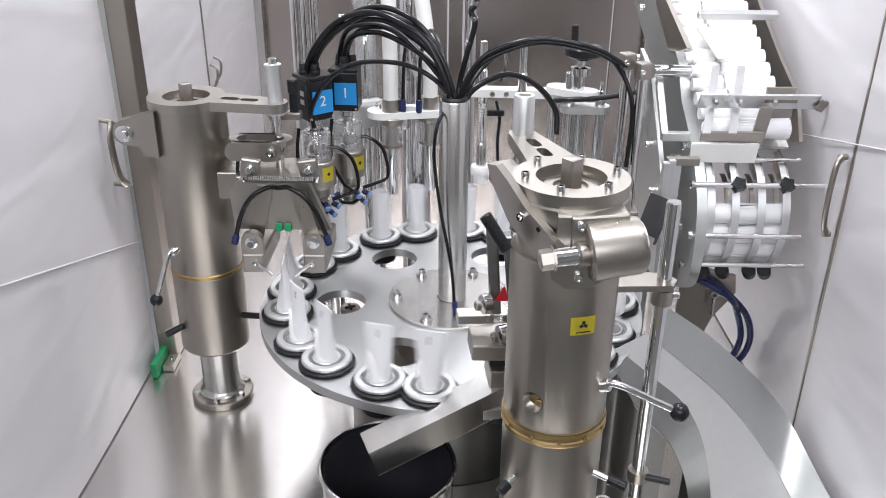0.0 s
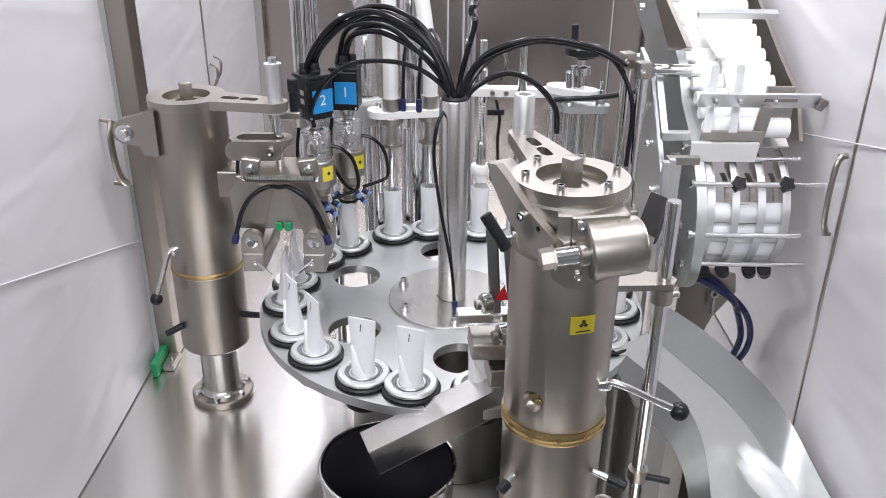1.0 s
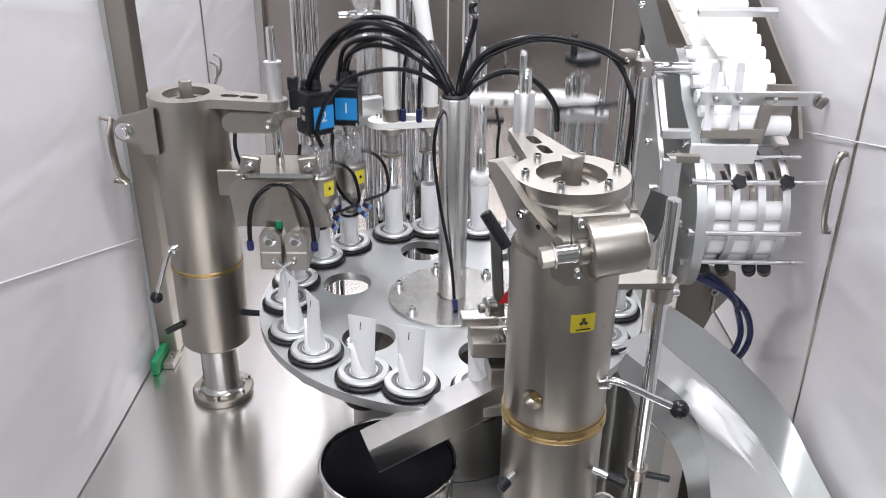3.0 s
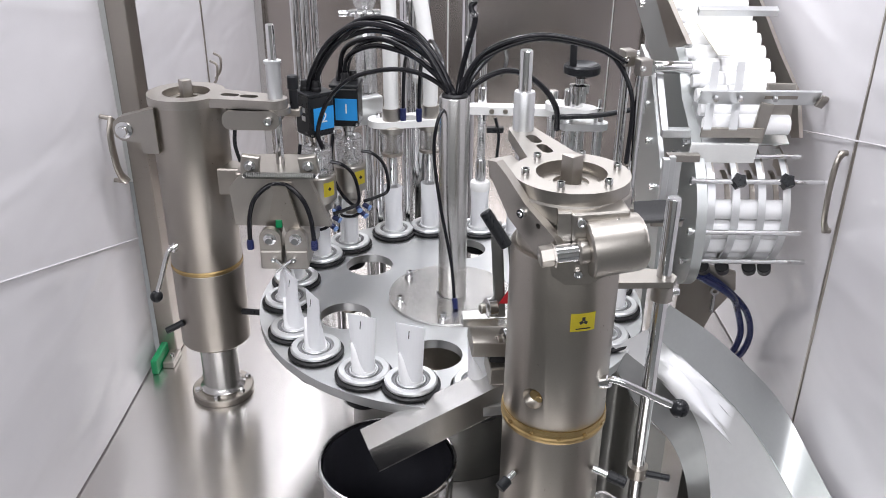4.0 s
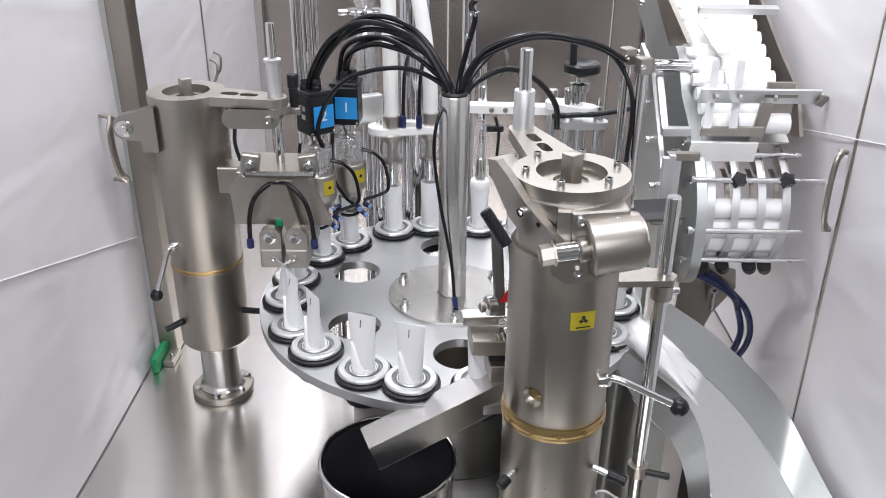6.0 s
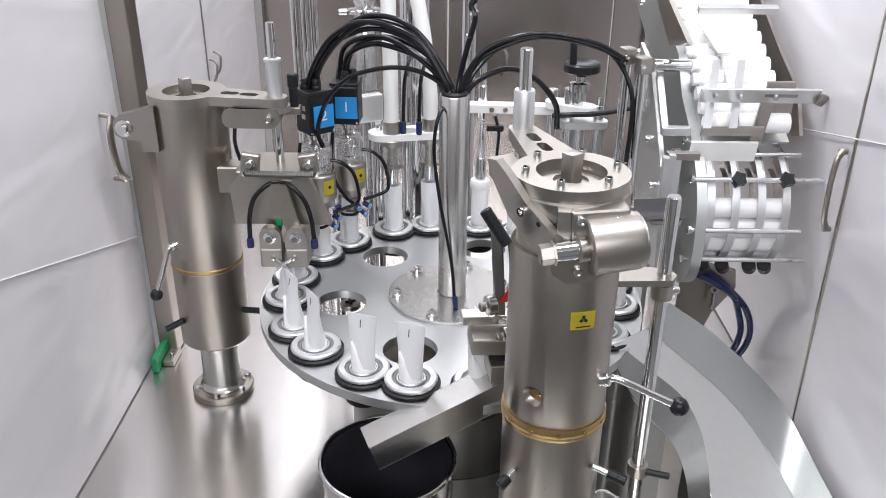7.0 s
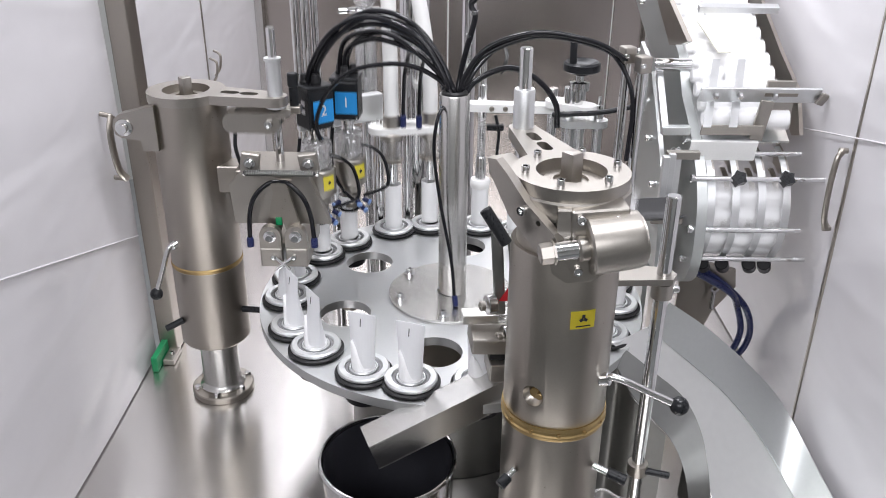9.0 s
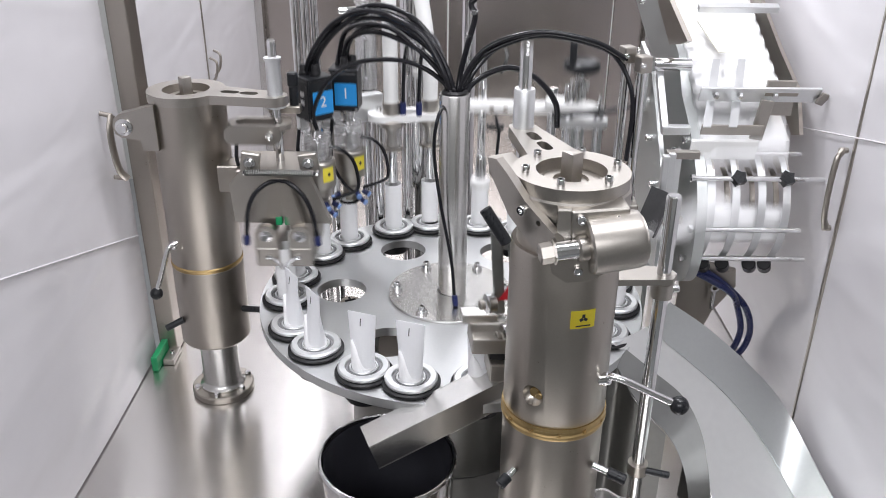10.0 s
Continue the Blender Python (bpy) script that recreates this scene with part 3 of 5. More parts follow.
part("strap_end", rod((-0.549, 0.100, 0.506), (-0.5685, 0.100, 0.51), 0.004, 12), SATIN, hook)
hook2 = thing("grab_bar", "curved grey steel strap grab bar on the white door", "grab bar")
part("strap", sweep([(0.562, -0.046, 0.512), (0.553, -0.052, 0.50), (0.550, -0.054, 0.46), (0.553, -0.052, 0.41), (0.562, -0.046, 0.39)], 0.0065, 12, None, 8, 0.6), SATIN, hook2)
for z in (0.512, 0.39):
    part("strap_end", rod((0.556, -0.046, z), (0.5685, -0.046, z), 0.0045, 12), CAST, hook2)
for y, z in ((0.735, 0.44), (0.77, 0.45)):
    latch = thing("door_latch", "small grey latch on the white door", "latch")
    part("latch_bar", sweep([(-0.566, y, z - 0.05), (-0.553, y, z - 0.03), (-0.55, y, z), (-0.567, y + 0.01, z + 0.008)], 0.003, 10), SATIN, latch)
clip = thing("switch_clip", "small green plastic switch with a steel tongue", "switch")
part("case", block(0.012, 0.075, 0.03, pose(-0.556, 0.155, 0.016, 0, 0, 0), 0.002), GREEN, clip, "", False)
part("tongue", block(0.022, 0.05, 0.012, pose(-0.538, 0.165, 0.0065), 0.002), CAST, clip, "steel tongue", False)
part("screw", socket_screw(None, pose(-0.535, 0.16, 0.0125), 0.004, 0.008), CHROME, clip)

# the sealing head, fixed parts
AX, AY = -0.270, 0.042
head = thing("sealing_unit", "grey steel housing above the sealing jaws", "sealing unit", pose(AX, AY, 0))
part("bushing", lathe([(0.0062, 0.541), (0.0155, 0.541), (0.0155, 0.5455), (0.0112, 0.5615), (0.0112, 0.612), (0.0130, 0.613), (0.0130, 0.617), (0.0062, 0.617)], 28, None, None, True), ALU, head, "aluminium bushing")
bm = slab([(-0.062, 0.378), (0.085, 0.378), (0.055, 0.455), (0.045, 0.462), (-0.05, 0.458), (-0.066, 0.44)], -0.007, 0.007, (), pose(0, -0.062, 0, 90, 0, 0))
part("front_plate", bm, CAST, head, "grey front plate", False)
part("back_block", block(0.10, 0.09, 0.05, pose(-0.012, 0.0, 0.43), 0.003), SATIN, head, "", False)
for x in (-0.105, ):
    part("mount", block(0.05, 0.04, 0.045, pose(x + 0.016, 0.012, 0.425), 0.003), SATIN, head, "", False)
for x, tilt_a in ((-0.030, 8), (0.057, -8)):
    part("lug", block(0.028, 0.012, 0.030, pose(x, -0.070, 0.4775, 0, tilt_a, 0), 0.002), CAST, head, "", False)
    part("bolt", lathe([(0, 0.007), (0.0045, 0.007), (0.0055, 0.006), (0.0055, 0.002), (0.0085, 0.002), (0.009, 0), (0, 0)], 18, None, pose(x, -0.076, 0.478, 90, 0, 0)), CHROME, head)
bm = sweep([(-0.036 + 0.102 * i / 320, -0.085 + 0.0042 * math.cos(i * math.pi / 4), 0.466 + 0.0042 * math.sin(i * math.pi / 4)) for i in range(321)], 0.0012, 5, None, 0)
part("spring", bm, DULL, head, "coil spring across the housing")
part("spring_core", rod((-0.038, -0.085, 0.466), (0.068, -0.085, 0.466), 0.0031, 10), BLACK, head)
for x in (-0.038, 0.07):
    part("spring_hook", rod((x, -0.084, 0.463), (x, -0.066, 0.468), 0.0025, 10), CHROME, head)
for x in (0.006, 0.020):
    part("green_terminal", block(0.010, 0.005, 0.013, pose(x, -0.0725, 0.3835), 0.001), GREEN, head, "", False)
SWINGS = []
for sd in (-1, 1):
    hz = part("sensor_hose", sweep([(0, 0, 0), (sd * 0.016, -0.006, -0.0015), (sd * 0.036, -0.012, -0.020), (sd * 0.046, -0.012, -0.05), (sd * 0.049, -0.011, -0.088)], 0.0036, 12), CABLE, head, "thin glossy black hose", True, pose(0.012, -0.078, 0.450))
    part("hose_fitting", lathe([(0, 0), (0.0052, 0), (0.0055, 0.002), (0.0055, 0.012), (0.004, 0.016), (0, 0.016)], 14, None, pose(sd * 0.049, -0.011, -0.102)), NAVY, hz, "dark push fitting")
    SWINGS.append((hz, sd))
part("stop_bolt", lathe([(0, 0.53), (0.007, 0.53), (0.007, 0.565), (0.0085, 0.567), (0.0085, 0.585), (0.007, 0.587), (0, 0.587)], 18, None, pose(0.022, 0.03, 0)), BLACK, head, "black stop bolt")
part("stop_bracket", block(0.05, 0.02, 0.012, pose(0.008, 0.03, 0.53), 0.002), SATIN, head, "", False)
lift = thing("lift_rod", "chrome lift rod with a steel fork", "rod", pose(AX, AY, 0))
part("shaft", rod((0, 0, 0.405), (0, 0, 0.626), 0.0066, 20), CHROME, lift, "chrome rod")
fork = part("fork_arm", slab(circle(0, 0, 0.015, 12, -90, 90) + [(-0.062, 0.015), (-0.069, 0.011), (-0.072, 0.004), (-0.072, -0.006), (-0.068, -0.012), (-0.060, -0.015)], -0.005, 0.005, (circle(0, 0, 0.005, 12),), pose(-0.006, -0.02, 0.487, 90, 0, 0)), CAST, lift, "machined fork arm", False)
part("fork_top", slab(capsule((-0.052, 0.0), (-0.002, 0.0), 0.024), 0.493, 0.502, (capsule((-0.048, 0.0), (-0.008, 0.0), 0.0165),)), CAST, fork, "", False)
part("fork_back", slab(circle(0, 0, 0.015, 12, -90, 90) + [(-0.062, 0.015), (-0.072, 0.004), (-0.072, -0.006), (-0.060, -0.015)], -0.004, 0.004, (), pose(-0.006, 0.020, 0.487, 90, 0, 0)), CAST, fork, "", False)
part("fork_pin", socket_screw(None, pose(-0.008, -0.026, 0.487, 90, 0, 0), 0.0065, 0.007), CHROME, lift)
part("fork_hose", sweep([(-0.06, -0.02, 0.48), (-0.062, -0.025, 0.45), (-0.058, -0.02, 0.42)], 0.003, 8), BLACK, lift)
moved(lift, pose(AX, AY, 0), scaled(SLOW, 0.044))


JX = AX + 0.0145


def jaw(side):
    """One heated sealing jaw with its hanging lever."""
    j = thing("sealing_jaw", "machined steel sealing jaw with a rounded lug", "jaw", pose(JX + side * 0.047, AY, 0), "sealing jaws")
    part("jaw_block", block(0.034, 0.125, 0.032, pose(0, -0.035, 0.333), 0.003), CAST, j, "", False)
    part("lug", slab([(0.0165, 0.345), (0.0165, 0.368)] + circle(0, 0.368, 0.0165, 14, 0, 180) + [(-0.0165, 0.345)], -0.006, 0.006, (), pose(0, -0.09, 0, 90, 0, 0)), CAST, j, "", False)
    part("lug_bolt", lathe([(0, 0.009), (0.005, 0.009), (0.006, 0.008), (0.006, 0.003), (0.0095, 0.002), (0.01, 0), (0, 0)], 20, None, pose(0, -0.096, 0.368, 90, 0, 0)), CHROME, j)
    part("lever", slab([(-0.012, 0.36), (0.012, 0.36), (0.012 - side * 0.022, 0.45), (-0.012 - side * 0.022, 0.45)], -0.003, 0.003, (), pose(0, -0.0765 - 0.0065 * side, 0, 90, 0, 0)), SATIN, j, "", False)
    part("set_screw", socket_screw(None, pose(-0.004 * side, -0.0975, 0.335, 90, 0, 0), 0.0045, 0.006), CHROME, j)
    part("pin", rod((-side * 0.006, -0.099, 0.335), (-side * 0.03, -0.108, 0.318), 0.0026, 10), CHROME, j)
    moved(j, pose(JX + side * 0.047, AY, 0), [(-0.1, 0), (0.14, 0), (0.27, -side * 0.0275), (0.78, -side * 0.0275), (0.95, 0)], (1, 0, 0))


jaw(-1)
jaw(1)


# ---- hot air heads ----
def digit(n, m, parent):
    cu = bpy.data.curves.new("digit", "FONT")
    cu.body, cu.size, cu.align_x, cu.align_y, cu.extrude = n, 0.024, "CENTER", "CENTER", 0.0003
    tmp = new("digit_tmp", cu)
    dg = bpy.context.evaluated_depsgraph_get()
    me = bpy.data.meshes.new_from_object(tmp.evaluated_get(dg))
    bpy.data.objects.remove(tmp)
    me.materials.clear()
    me.materials.append(WHITE)
    o = new("numeral", me)
    o.matrix_basis, o.parent = m, parent
    o["label"] = "white numeral " + n


def hot_head(n, x, y, turn, lift_z):
    h = thing("hot_air_head", "black boxed hot air head over a glass cylinder, numbered " + n, "heater head", pose(x, y, lift_z), "hot air heads")
    rz = pose(0, 0, 0, 0, 0, turn)
    box = part("terminal_box", block(0.046, 0.045, 0.066, rz @ pose(0, 0, 0.543), 0.003), BLACK, h, "black terminal box", False)
    part("box_lid", block(0.049, 0.048, 0.006, rz @ pose(0, 0, 0.579), 0.002), BLACK, h, "", False)
    for gx, gy in ((-0.011, 0.008), (0.011, 0.008), (0.0, -0.009)):
        part("cable_gland", lathe([(0, 0), (0.008, 0), (0.008, 0.006), (0.0065, 0.008), (0.0065, 0.015), (0.005, 0.018), (0, 0.018)], 14, None, rz @ pose(gx, gy, 0.581)), RUBBER, h)
    part("number_label", block(0.037, 0.0012, 0.037, rz @ pose(0.003, -0.0232, 0.540), 0.0002), BLUE, box, "bright blue label", False)
    digit(n, rz @ pose(0.003, -0.0240, 0.541, 90, 0, 0), box)
    for i in range(2):
        part("side_bar", block(0.0008, 0.011, 0.008, rz @ pose(-0.0234, -0.004, 0.554 - 0.014 * i), 0), ALU, box, "", False)
    for sx in (-0.020, 0.020):
        part("box_screw", socket_screw(None, rz @ pose(sx, -0.0225, 0.515, 90, 0, 0), 0.0022, 0.002), CHROME, box)
    low = Matrix()
    part("neck", lathe([(0, 0.512), (0.017, 0.512), (0.017, 0.507), (0.013, 0.505), (0.013, 0.499), (0.0105, 0.497), (0.0105, 0.492), (0.0135, 0.490), (0.0135, 0.486), (0.0, 0.486)], 36), CHROME, h)
    part("glass_sleeve", lathe([(0.0135, 0.488), (0.0225, 0.4872), (0.0245, 0.4845), (0.0245, 0.438), (0.0227, 0.438), (0.0227, 0.4835), (0.0215, 0.4855), (0.0135, 0.486)], 40, None, None, True), CLEAR, h, "clear glass sleeve")
    part("core", lathe([(0, 0.485), (0.009, 0.485), (0.009, 0.470), (0.0135, 0.468), (0.0135, 0.452), (0.0175, 0.450), (0.0175, 0.4395), (0, 0.4395)], 30), CHROME, h)
    part("drum", lathe([(0, 0.439), (0.0275, 0.439), (0.029, 0.437), (0.029, 0.396), (0.0275, 0.392), (0.0195, 0.389), (0.0195, 0.376), (0.014, 0.371), (0.013, 0.35), (0.013, 0.338), (0.010, 0.335), (0, 0.335)], 44), CAST, h, "steel nozzle drum")
    bm = bmesh.new()
    arc = [radians(-66 + 6 * k) for k in range(8)]
    lo = [bm.verts.new((0.0296 * math.cos(a), 0.0296 * math.sin(a), 0.406)) for a in arc]
    hi = [bm.verts.new((0.0296 * math.cos(a), 0.0296 * math.sin(a), 0.431)) for a in arc]
    for k in range(7):
        bm.faces.new((lo[k], lo[k + 1], hi[k + 1], hi[k]))
    bmesh.ops.solidify(bm, geom=bm.faces[:], thickness=-0.0004)
    part("warning_label", bm, YELLOW, h, "yellow warning label")
    a = radians(-45)
    part("warning_print", block(0.005, 0.0006, 0.005, pose(0.0301 * math.cos(a), 0.0301 * math.sin(a), 0.419, 0, 0, 45) @ pose(0, 0, 0, 0, 45, 0), 0), INK, h, "", False)
    part("air_hose", sweep([(0.022, -0.006, 0.462), (0.04, -0.008, 0.459), (0.058, -0.006, 0.442), (0.066, -0.004, 0.415), (0.066, -0.006, 0.388), (0.045, -0.012, 0.378), (0.024, -0.016, 0.372)], 0.0030, 8), CABLE, h)
    part("air_hose", sweep([(-0.022, -0.030, 0.50), (-0.026, -0.036, 0.46), (-0.022, -0.040, 0.42), (-0.006, -0.034, 0.385), (0.010, -0.026, 0.366)], 0.003, 8), CABLE, h)
    part("air_hose", sweep([(-0.020, -0.014, 0.352), (-0.012, -0.024, 0.347), (0.006, -0.025, 0.347), (0.020, -0.014, 0.352)], 0.0026, 8), CABLE, h)
    for p in ((0.012, -0.020, 0.366), (-0.018, -0.014, 0.360), (0.022, -0.006, 0.362), (0.018, -0.012, 0.350)):
        q = (p[0] * 1.5, p[1] * 1.5, p[2] - 0.005)
        fit = part("blue_fitting", rod(p, q, 0.0046, 12), NAVY, h, "dark blue push fitting")
        part("release_ring", rod(Vector(p).lerp(Vector(q), 0.9), Vector(p).lerp(Vector(q), 1.25), 0.0052, 12), PALEBLUE, fit, "pale blue release ring")
    part("fitting_ring", lathe([(0.0135, 0.348), (0.0175, 0.348), (0.0175, 0.36), (0.0145, 0.36)], 24, None, None, True), SATIN, h)
    for o in h.children:
        if o.name.split(".")[0] not in ("terminal_box", "box_lid"):
            o.matrix_basis = low
    moved(h, pose(x, y, lift_z), scaled(SLOW, -0.033))


hot_head("1", -0.180, 0.185, -4, 0.0)
hot_head("2", -0.226, 0.128, 40, 0.0)
hang = thing("head_bracket", "light aluminium bracket behind the hot air heads", "bracket")
part("plate", block(0.16, 0.02, 0.05, pose(-0.2, 0.245, 0.475, 0, 0, 30), 0.003), ALU, hang, "", False)
part("post", rod((-0.14, 0.285, 0.0), (-0.14, 0.285, 0.49), 0.011, 24), CHROME, hang)
part("post", rod((-0.22, 0.27, 0.0), (-0.22, 0.27, 0.49), 0.009, 24), CHROME, hang)

# ---- filling nozzles ----
NOZ = [(-0.1, 0), (0.13, 0), (0.26, -0.02), (0.37, -0.05), (0.46, -0.05), (0.62, -0.028), (0.86, -0.016), (0.96, 0)]
fill = thing("filling_nozzles", "pair of steel filling nozzles on a white plate with white hoses", "filling nozzles", pose(0, 0, 0))
for k, (x, y, lean) in enumerate(((-0.109, 0.238, -0.004), (-0.041, 0.259, -0.03))):
    part("nozzle_tip", lathe([(0, 0.335), (0.0085, 0.335), (0.0095, 0.337), (0.0095, 0.425), (0.015, 0.43), (0.0, 0.43)], 28, None, pose(x, y, 0)), CHROME, fill)
    part("sight_glass", lathe([(0.0185, 0.43), (0.0185, 0.47), (0.0165, 0.47), (0.0165, 0.43)], 32, None, pose(x, y, 0), True), CLEAR, fill, "clear sight glass")
    part("valve_core", lathe([(0, 0.428), (0.011, 0.43), (0.009, 0.45), (0.012, 0.47), (0, 0.47)], 24, None, pose(x, y, 0)), SATIN, fill)
    part("clamp_ring", lathe([(0.012, 0.426), (0.0205, 0.426), (0.0205, 0.431), (0.012, 0.431)], 32, None, pose(x, y, 0), True), SATIN, fill)
    part("collar", lathe([(0, 0.468), (0.021, 0.468), (0.022, 0.472), (0.022, 0.478), (0.016, 0.481), (0.0155, 0.512), (0, 0.512)], 32, None, pose(x, y, 0)), CAST, fill)
    part("white_hose", sweep([(x, y, 0.505), (x, y, 0.56), (x + lean * 0.35, y + 0.01, 0.65), (x + lean, y + 0.02, 0.76), (x + lean * 2, y + 0.05, 0.95), (x + lean * 2.2, y + 0.14, 1.1)], 0.0130, 20), WHITE, fill, "thick white hose")
part("carrier_plate", slab(capsule((-0.125, 0.245), (-0.02, 0.268), 0.027), 0.478, 0.49, (circle(-0.078, 0.252, 0.016, 20),)), WHITE, fill, "white plastic carrier plate")
for x, y in ((-0.132, 0.25), (-0.012, 0.262)):
    part("lift_post", rod((x, y, 0.33), (x, y, 0.50), 0.006, 16), CHROME, fill)
for x in (-0.088, -0.060):
    part("air_line", sweep([(x, 0.235, 0.49), (x + 0.001, 0.234, 0.54), (x + 0.006, 0.215, 0.60), (x + 0.022, 0.16, 0.645), (x * 0.35, 0.08, 0.640), (x * 0.1, 0.02, 0.60), (0.002, 0.006, 0.56)], 0.0034, 8), CABLE, fill)
    part("fitting", rod((x, 0.235, 0.488), (x, 0.235, 0.512), 0.0055, 12), NAVY, fill)
moved(fill, pose(0, 0, 0), NOZ)
hopper = thing("glass_hopper", "clear glass hopper cylinder with steel flanges", "hopper", pose(-0.1632, 0.36, 0))
part("glass", lathe([(0.0200, 0.486), (0.0200, 0.626), (0.0180, 0.626), (0.0180, 0.486)], 40, None, None, True), CLEAR, hopper)
part("flange", lathe([(0, 0.478), (0.019, 0.478), (0.020, 0.480), (0.020, 0.485), (0, 0.486)], 40), CHROME, hopper)
part("flange", lathe([(0, 0.626), (0.026, 0.626), (0.0335, 0.628), (0.0335, 0.634), (0.026, 0.636), (0, 0.636)], 40), CHROME, hopper, "wide clamp flange")
for sd in (-1, 1):
    part("clamp_nut", rod((sd * 0.030, -0.012, 0.631), (sd * 0.046, -0.016, 0.631), 0.0055, 12), CHROME, hopper)
part("cone", lathe([(0.014, 0.636), (0.020, 0.646), (0.034, 0.696), (0.036, 0.796), (0.034, 0.796), (0.018, 0.646), (0.012, 0.636)], 36, None, None, True), CLEAR, hopper)
part("piston", lathe([(0, 0.486), (0.0165, 0.486), (0.0165, 0.596), (0.0140, 0.600), (0.006, 0.602), (0.006, 0.796), (0, 0.796)], 32), CHROME, hopper, "polished piston")
part("valve_block", block(0.030, 0.030, 0.045, pose(0.004, -0.004, 0.454), 0.003), ALU, hopper, "pale valve block", False)
part("valve_cap", lathe([(0, 0.006), (0.010, 0.006), (0.0115, 0.004), (0.0115, 0), (0, 0)], 24, None, pose(0.004, -0.019, 0.456, 90, 0, 0)), CHROME, hopper)
part("stand", rod((0, 0, 0.0), (0, 0, 0.436), 0.011, 20), CHROME, hopper)
for x, y, r, z in ((-0.303, 0.42, 0.0075, 1.0), (-0.284, 0.42, 0.0085, 1.0), (-0.267, 0.43, 0.0075, 1.0), (-0.165, 0.33, 0.0065, 0.46), (-0.150, 0.335, 0.006, 0.46),
                   (-0.086, 0.30, 0.007, 0.44), (0.030, 0.5, 0.0145, 1.0), (-0.075, 0.44, 0.03, 0.9)):
    g = thing("guide_rod", "polished upright steel guide rod", "rod", None, "guide rods")
    part("bar", rod((x, y, 0), (x, y, z), r, 24), CHROME, g)
part("foot_ring", lathe([(r, 0.001), (0.03, 0.001), (0.03, 0.012), (r, 0.012)], 28, None, pose(x, y, 0), True), CAST, g)

# ---- pressing carriages ----
press = thing("pressing_carriage", "white bar carriage with two nylon-footed press rods", "press carriage", pose(0, 0, 0))
part("bar", slab(capsule((0.036, 0.252), (0.185, 0.245), 0.014), 0.516, 0.53, ()), WHITE, press, "white plastic bar")
for x in (0.068, 0.092):
    part("bar_bolt", socket_screw(None, pose(x, 0.2366, 0.523, 90, 0, 0), 0.0045, 0.003), SATIN, press)
for x, y in ((0.052, 0.257), (0.119, 0.233)):
    part("press_rod", lathe([(0, 0.38), (0.0095, 0.38), (0.0095, 0.425)] + [(0.0062 + 0.0016 * (k % 2), 0.43 + 0.0025 * k) for k in range(28)] + [(0.0065, 0.5), (0.008, 0.503), (0.008, 0.56), (0.0065, 0.562), (0.0065, 0.61), (0, 0.612)], 24, None, pose(x, y, 0)), CHROME, press)
    part("nylon_foot", lathe([(0, 0.352), (0.0135, 0.352), (0.0135, 0.366), (0.0175, 0.368), (0.0188, 0.373), (0.0188, 0.380), (0.017, 0.384), (0, 0.384)], 32, None, pose(x, y, 0)), WHITE, press, "white nylon foot")
part("sensor_cable", sweep([(0.075, 0.24, 0.51), (0.082, 0.235, 0.48), (0.08, 0.235, 0.44), (0.082, 0.24, 0.40)], 0.003, 8), BLACK, press)
part("sensor", block(0.03, 0.012, 0.01, pose(0.075, 0.235, 0.49), 0.001), BLACK, press, "", False)
moved(press, pose(0, 0, 0), scaled(FAST, -0.038))
wheel = thing("handwheel_carriage", "adjusting carriage with a black cranked handwheel", "handwheel", pose(0, 0, 0))
part("handwheel", lathe([(0.0, 0.592), (0.01, 0.592), (0.012, 0.599), (0.027, 0.598), (0.031, 0.601), (0.031, 0.612), (0.028, 0.615), (0.022, 0.612), (0.012, 0.608), (0, 0.608)], 40, None, pose(0.215, 0.2, 0)), BLACK, wheel, "black plastic handwheel")
part("crank_grip", rod((0.199, 0.195, 0.612), (0.198, 0.195, 0.65), 0.0062, 18), BLACK, wheel)
part("spindle", lathe([(0, 0.535), (0.008, 0.535), (0.008, 0.565), (0.017, 0.567), (0.017, 0.58), (0.007, 0.582), (0.007, 0.595), (0, 0.595)], 28, None, pose(0.213, 0.2, 0)), CHROME, wheel)
part("spindle", rod((0.198, 0.205, 0.5), (0.198, 0.205, 0.57), 0.0095, 20), CHROME, wheel)
part("upper_plate", slab(capsule((0.18, 0.225), (0.225, 0.195), 0.020), 0.53, 0.542, ()), WHITE, wheel, "white plate")
part("lower_plate", slab(capsule((0.2, 0.20), (0.25, 0.2), 0.017), 0.503, 0.515, ()), ALU, wheel, "aluminium plate")
for x, r in ((0.2, 0.0125), (0.218, 0.010), (0.25, 0.0085)):
    part("slide", rod((x, 0.2, 0.40), (x, 0.2, 0.507), r, 24), CHROME, wheel)
part("nut_stack", lathe([(0, 0.515), (0.0085, 0.515), (0.0085, 0.525), (0.006, 0.526), (0.006, 0.54), (0.003, 0.541), (0.003, 0.555), (0, 0.555)], 16, None, pose(0.25, 0.2, 0)), CHROME, wheel)
part("cable_tail", sweep([(0.17, 0.19, 0.525), (0.2, 0.18, 0.53), (0.25, 0.175, 0.535), (0.31, 0.18, 0.545)], 0.0045, 10), BLACK, wheel)
part("foot_block", block(0.07, 0.03, 0.02, pose(0.225, 0.2, 0.395), 0.002), CAST, wheel, "", False)
moved(wheel, pose(0, 0, 0), scaled(FAST, -0.036))
for x, y in ((0.185, 0.225), (0.235, 0.215)):
    g = thing("guide_rod", "polished upright steel guide rod", "rod", None, "guide rods")
    part("bar", rod((x, y + 0.1, 0), (x, y + 0.1, 0.5), 0.009, 24), CHROME, g)
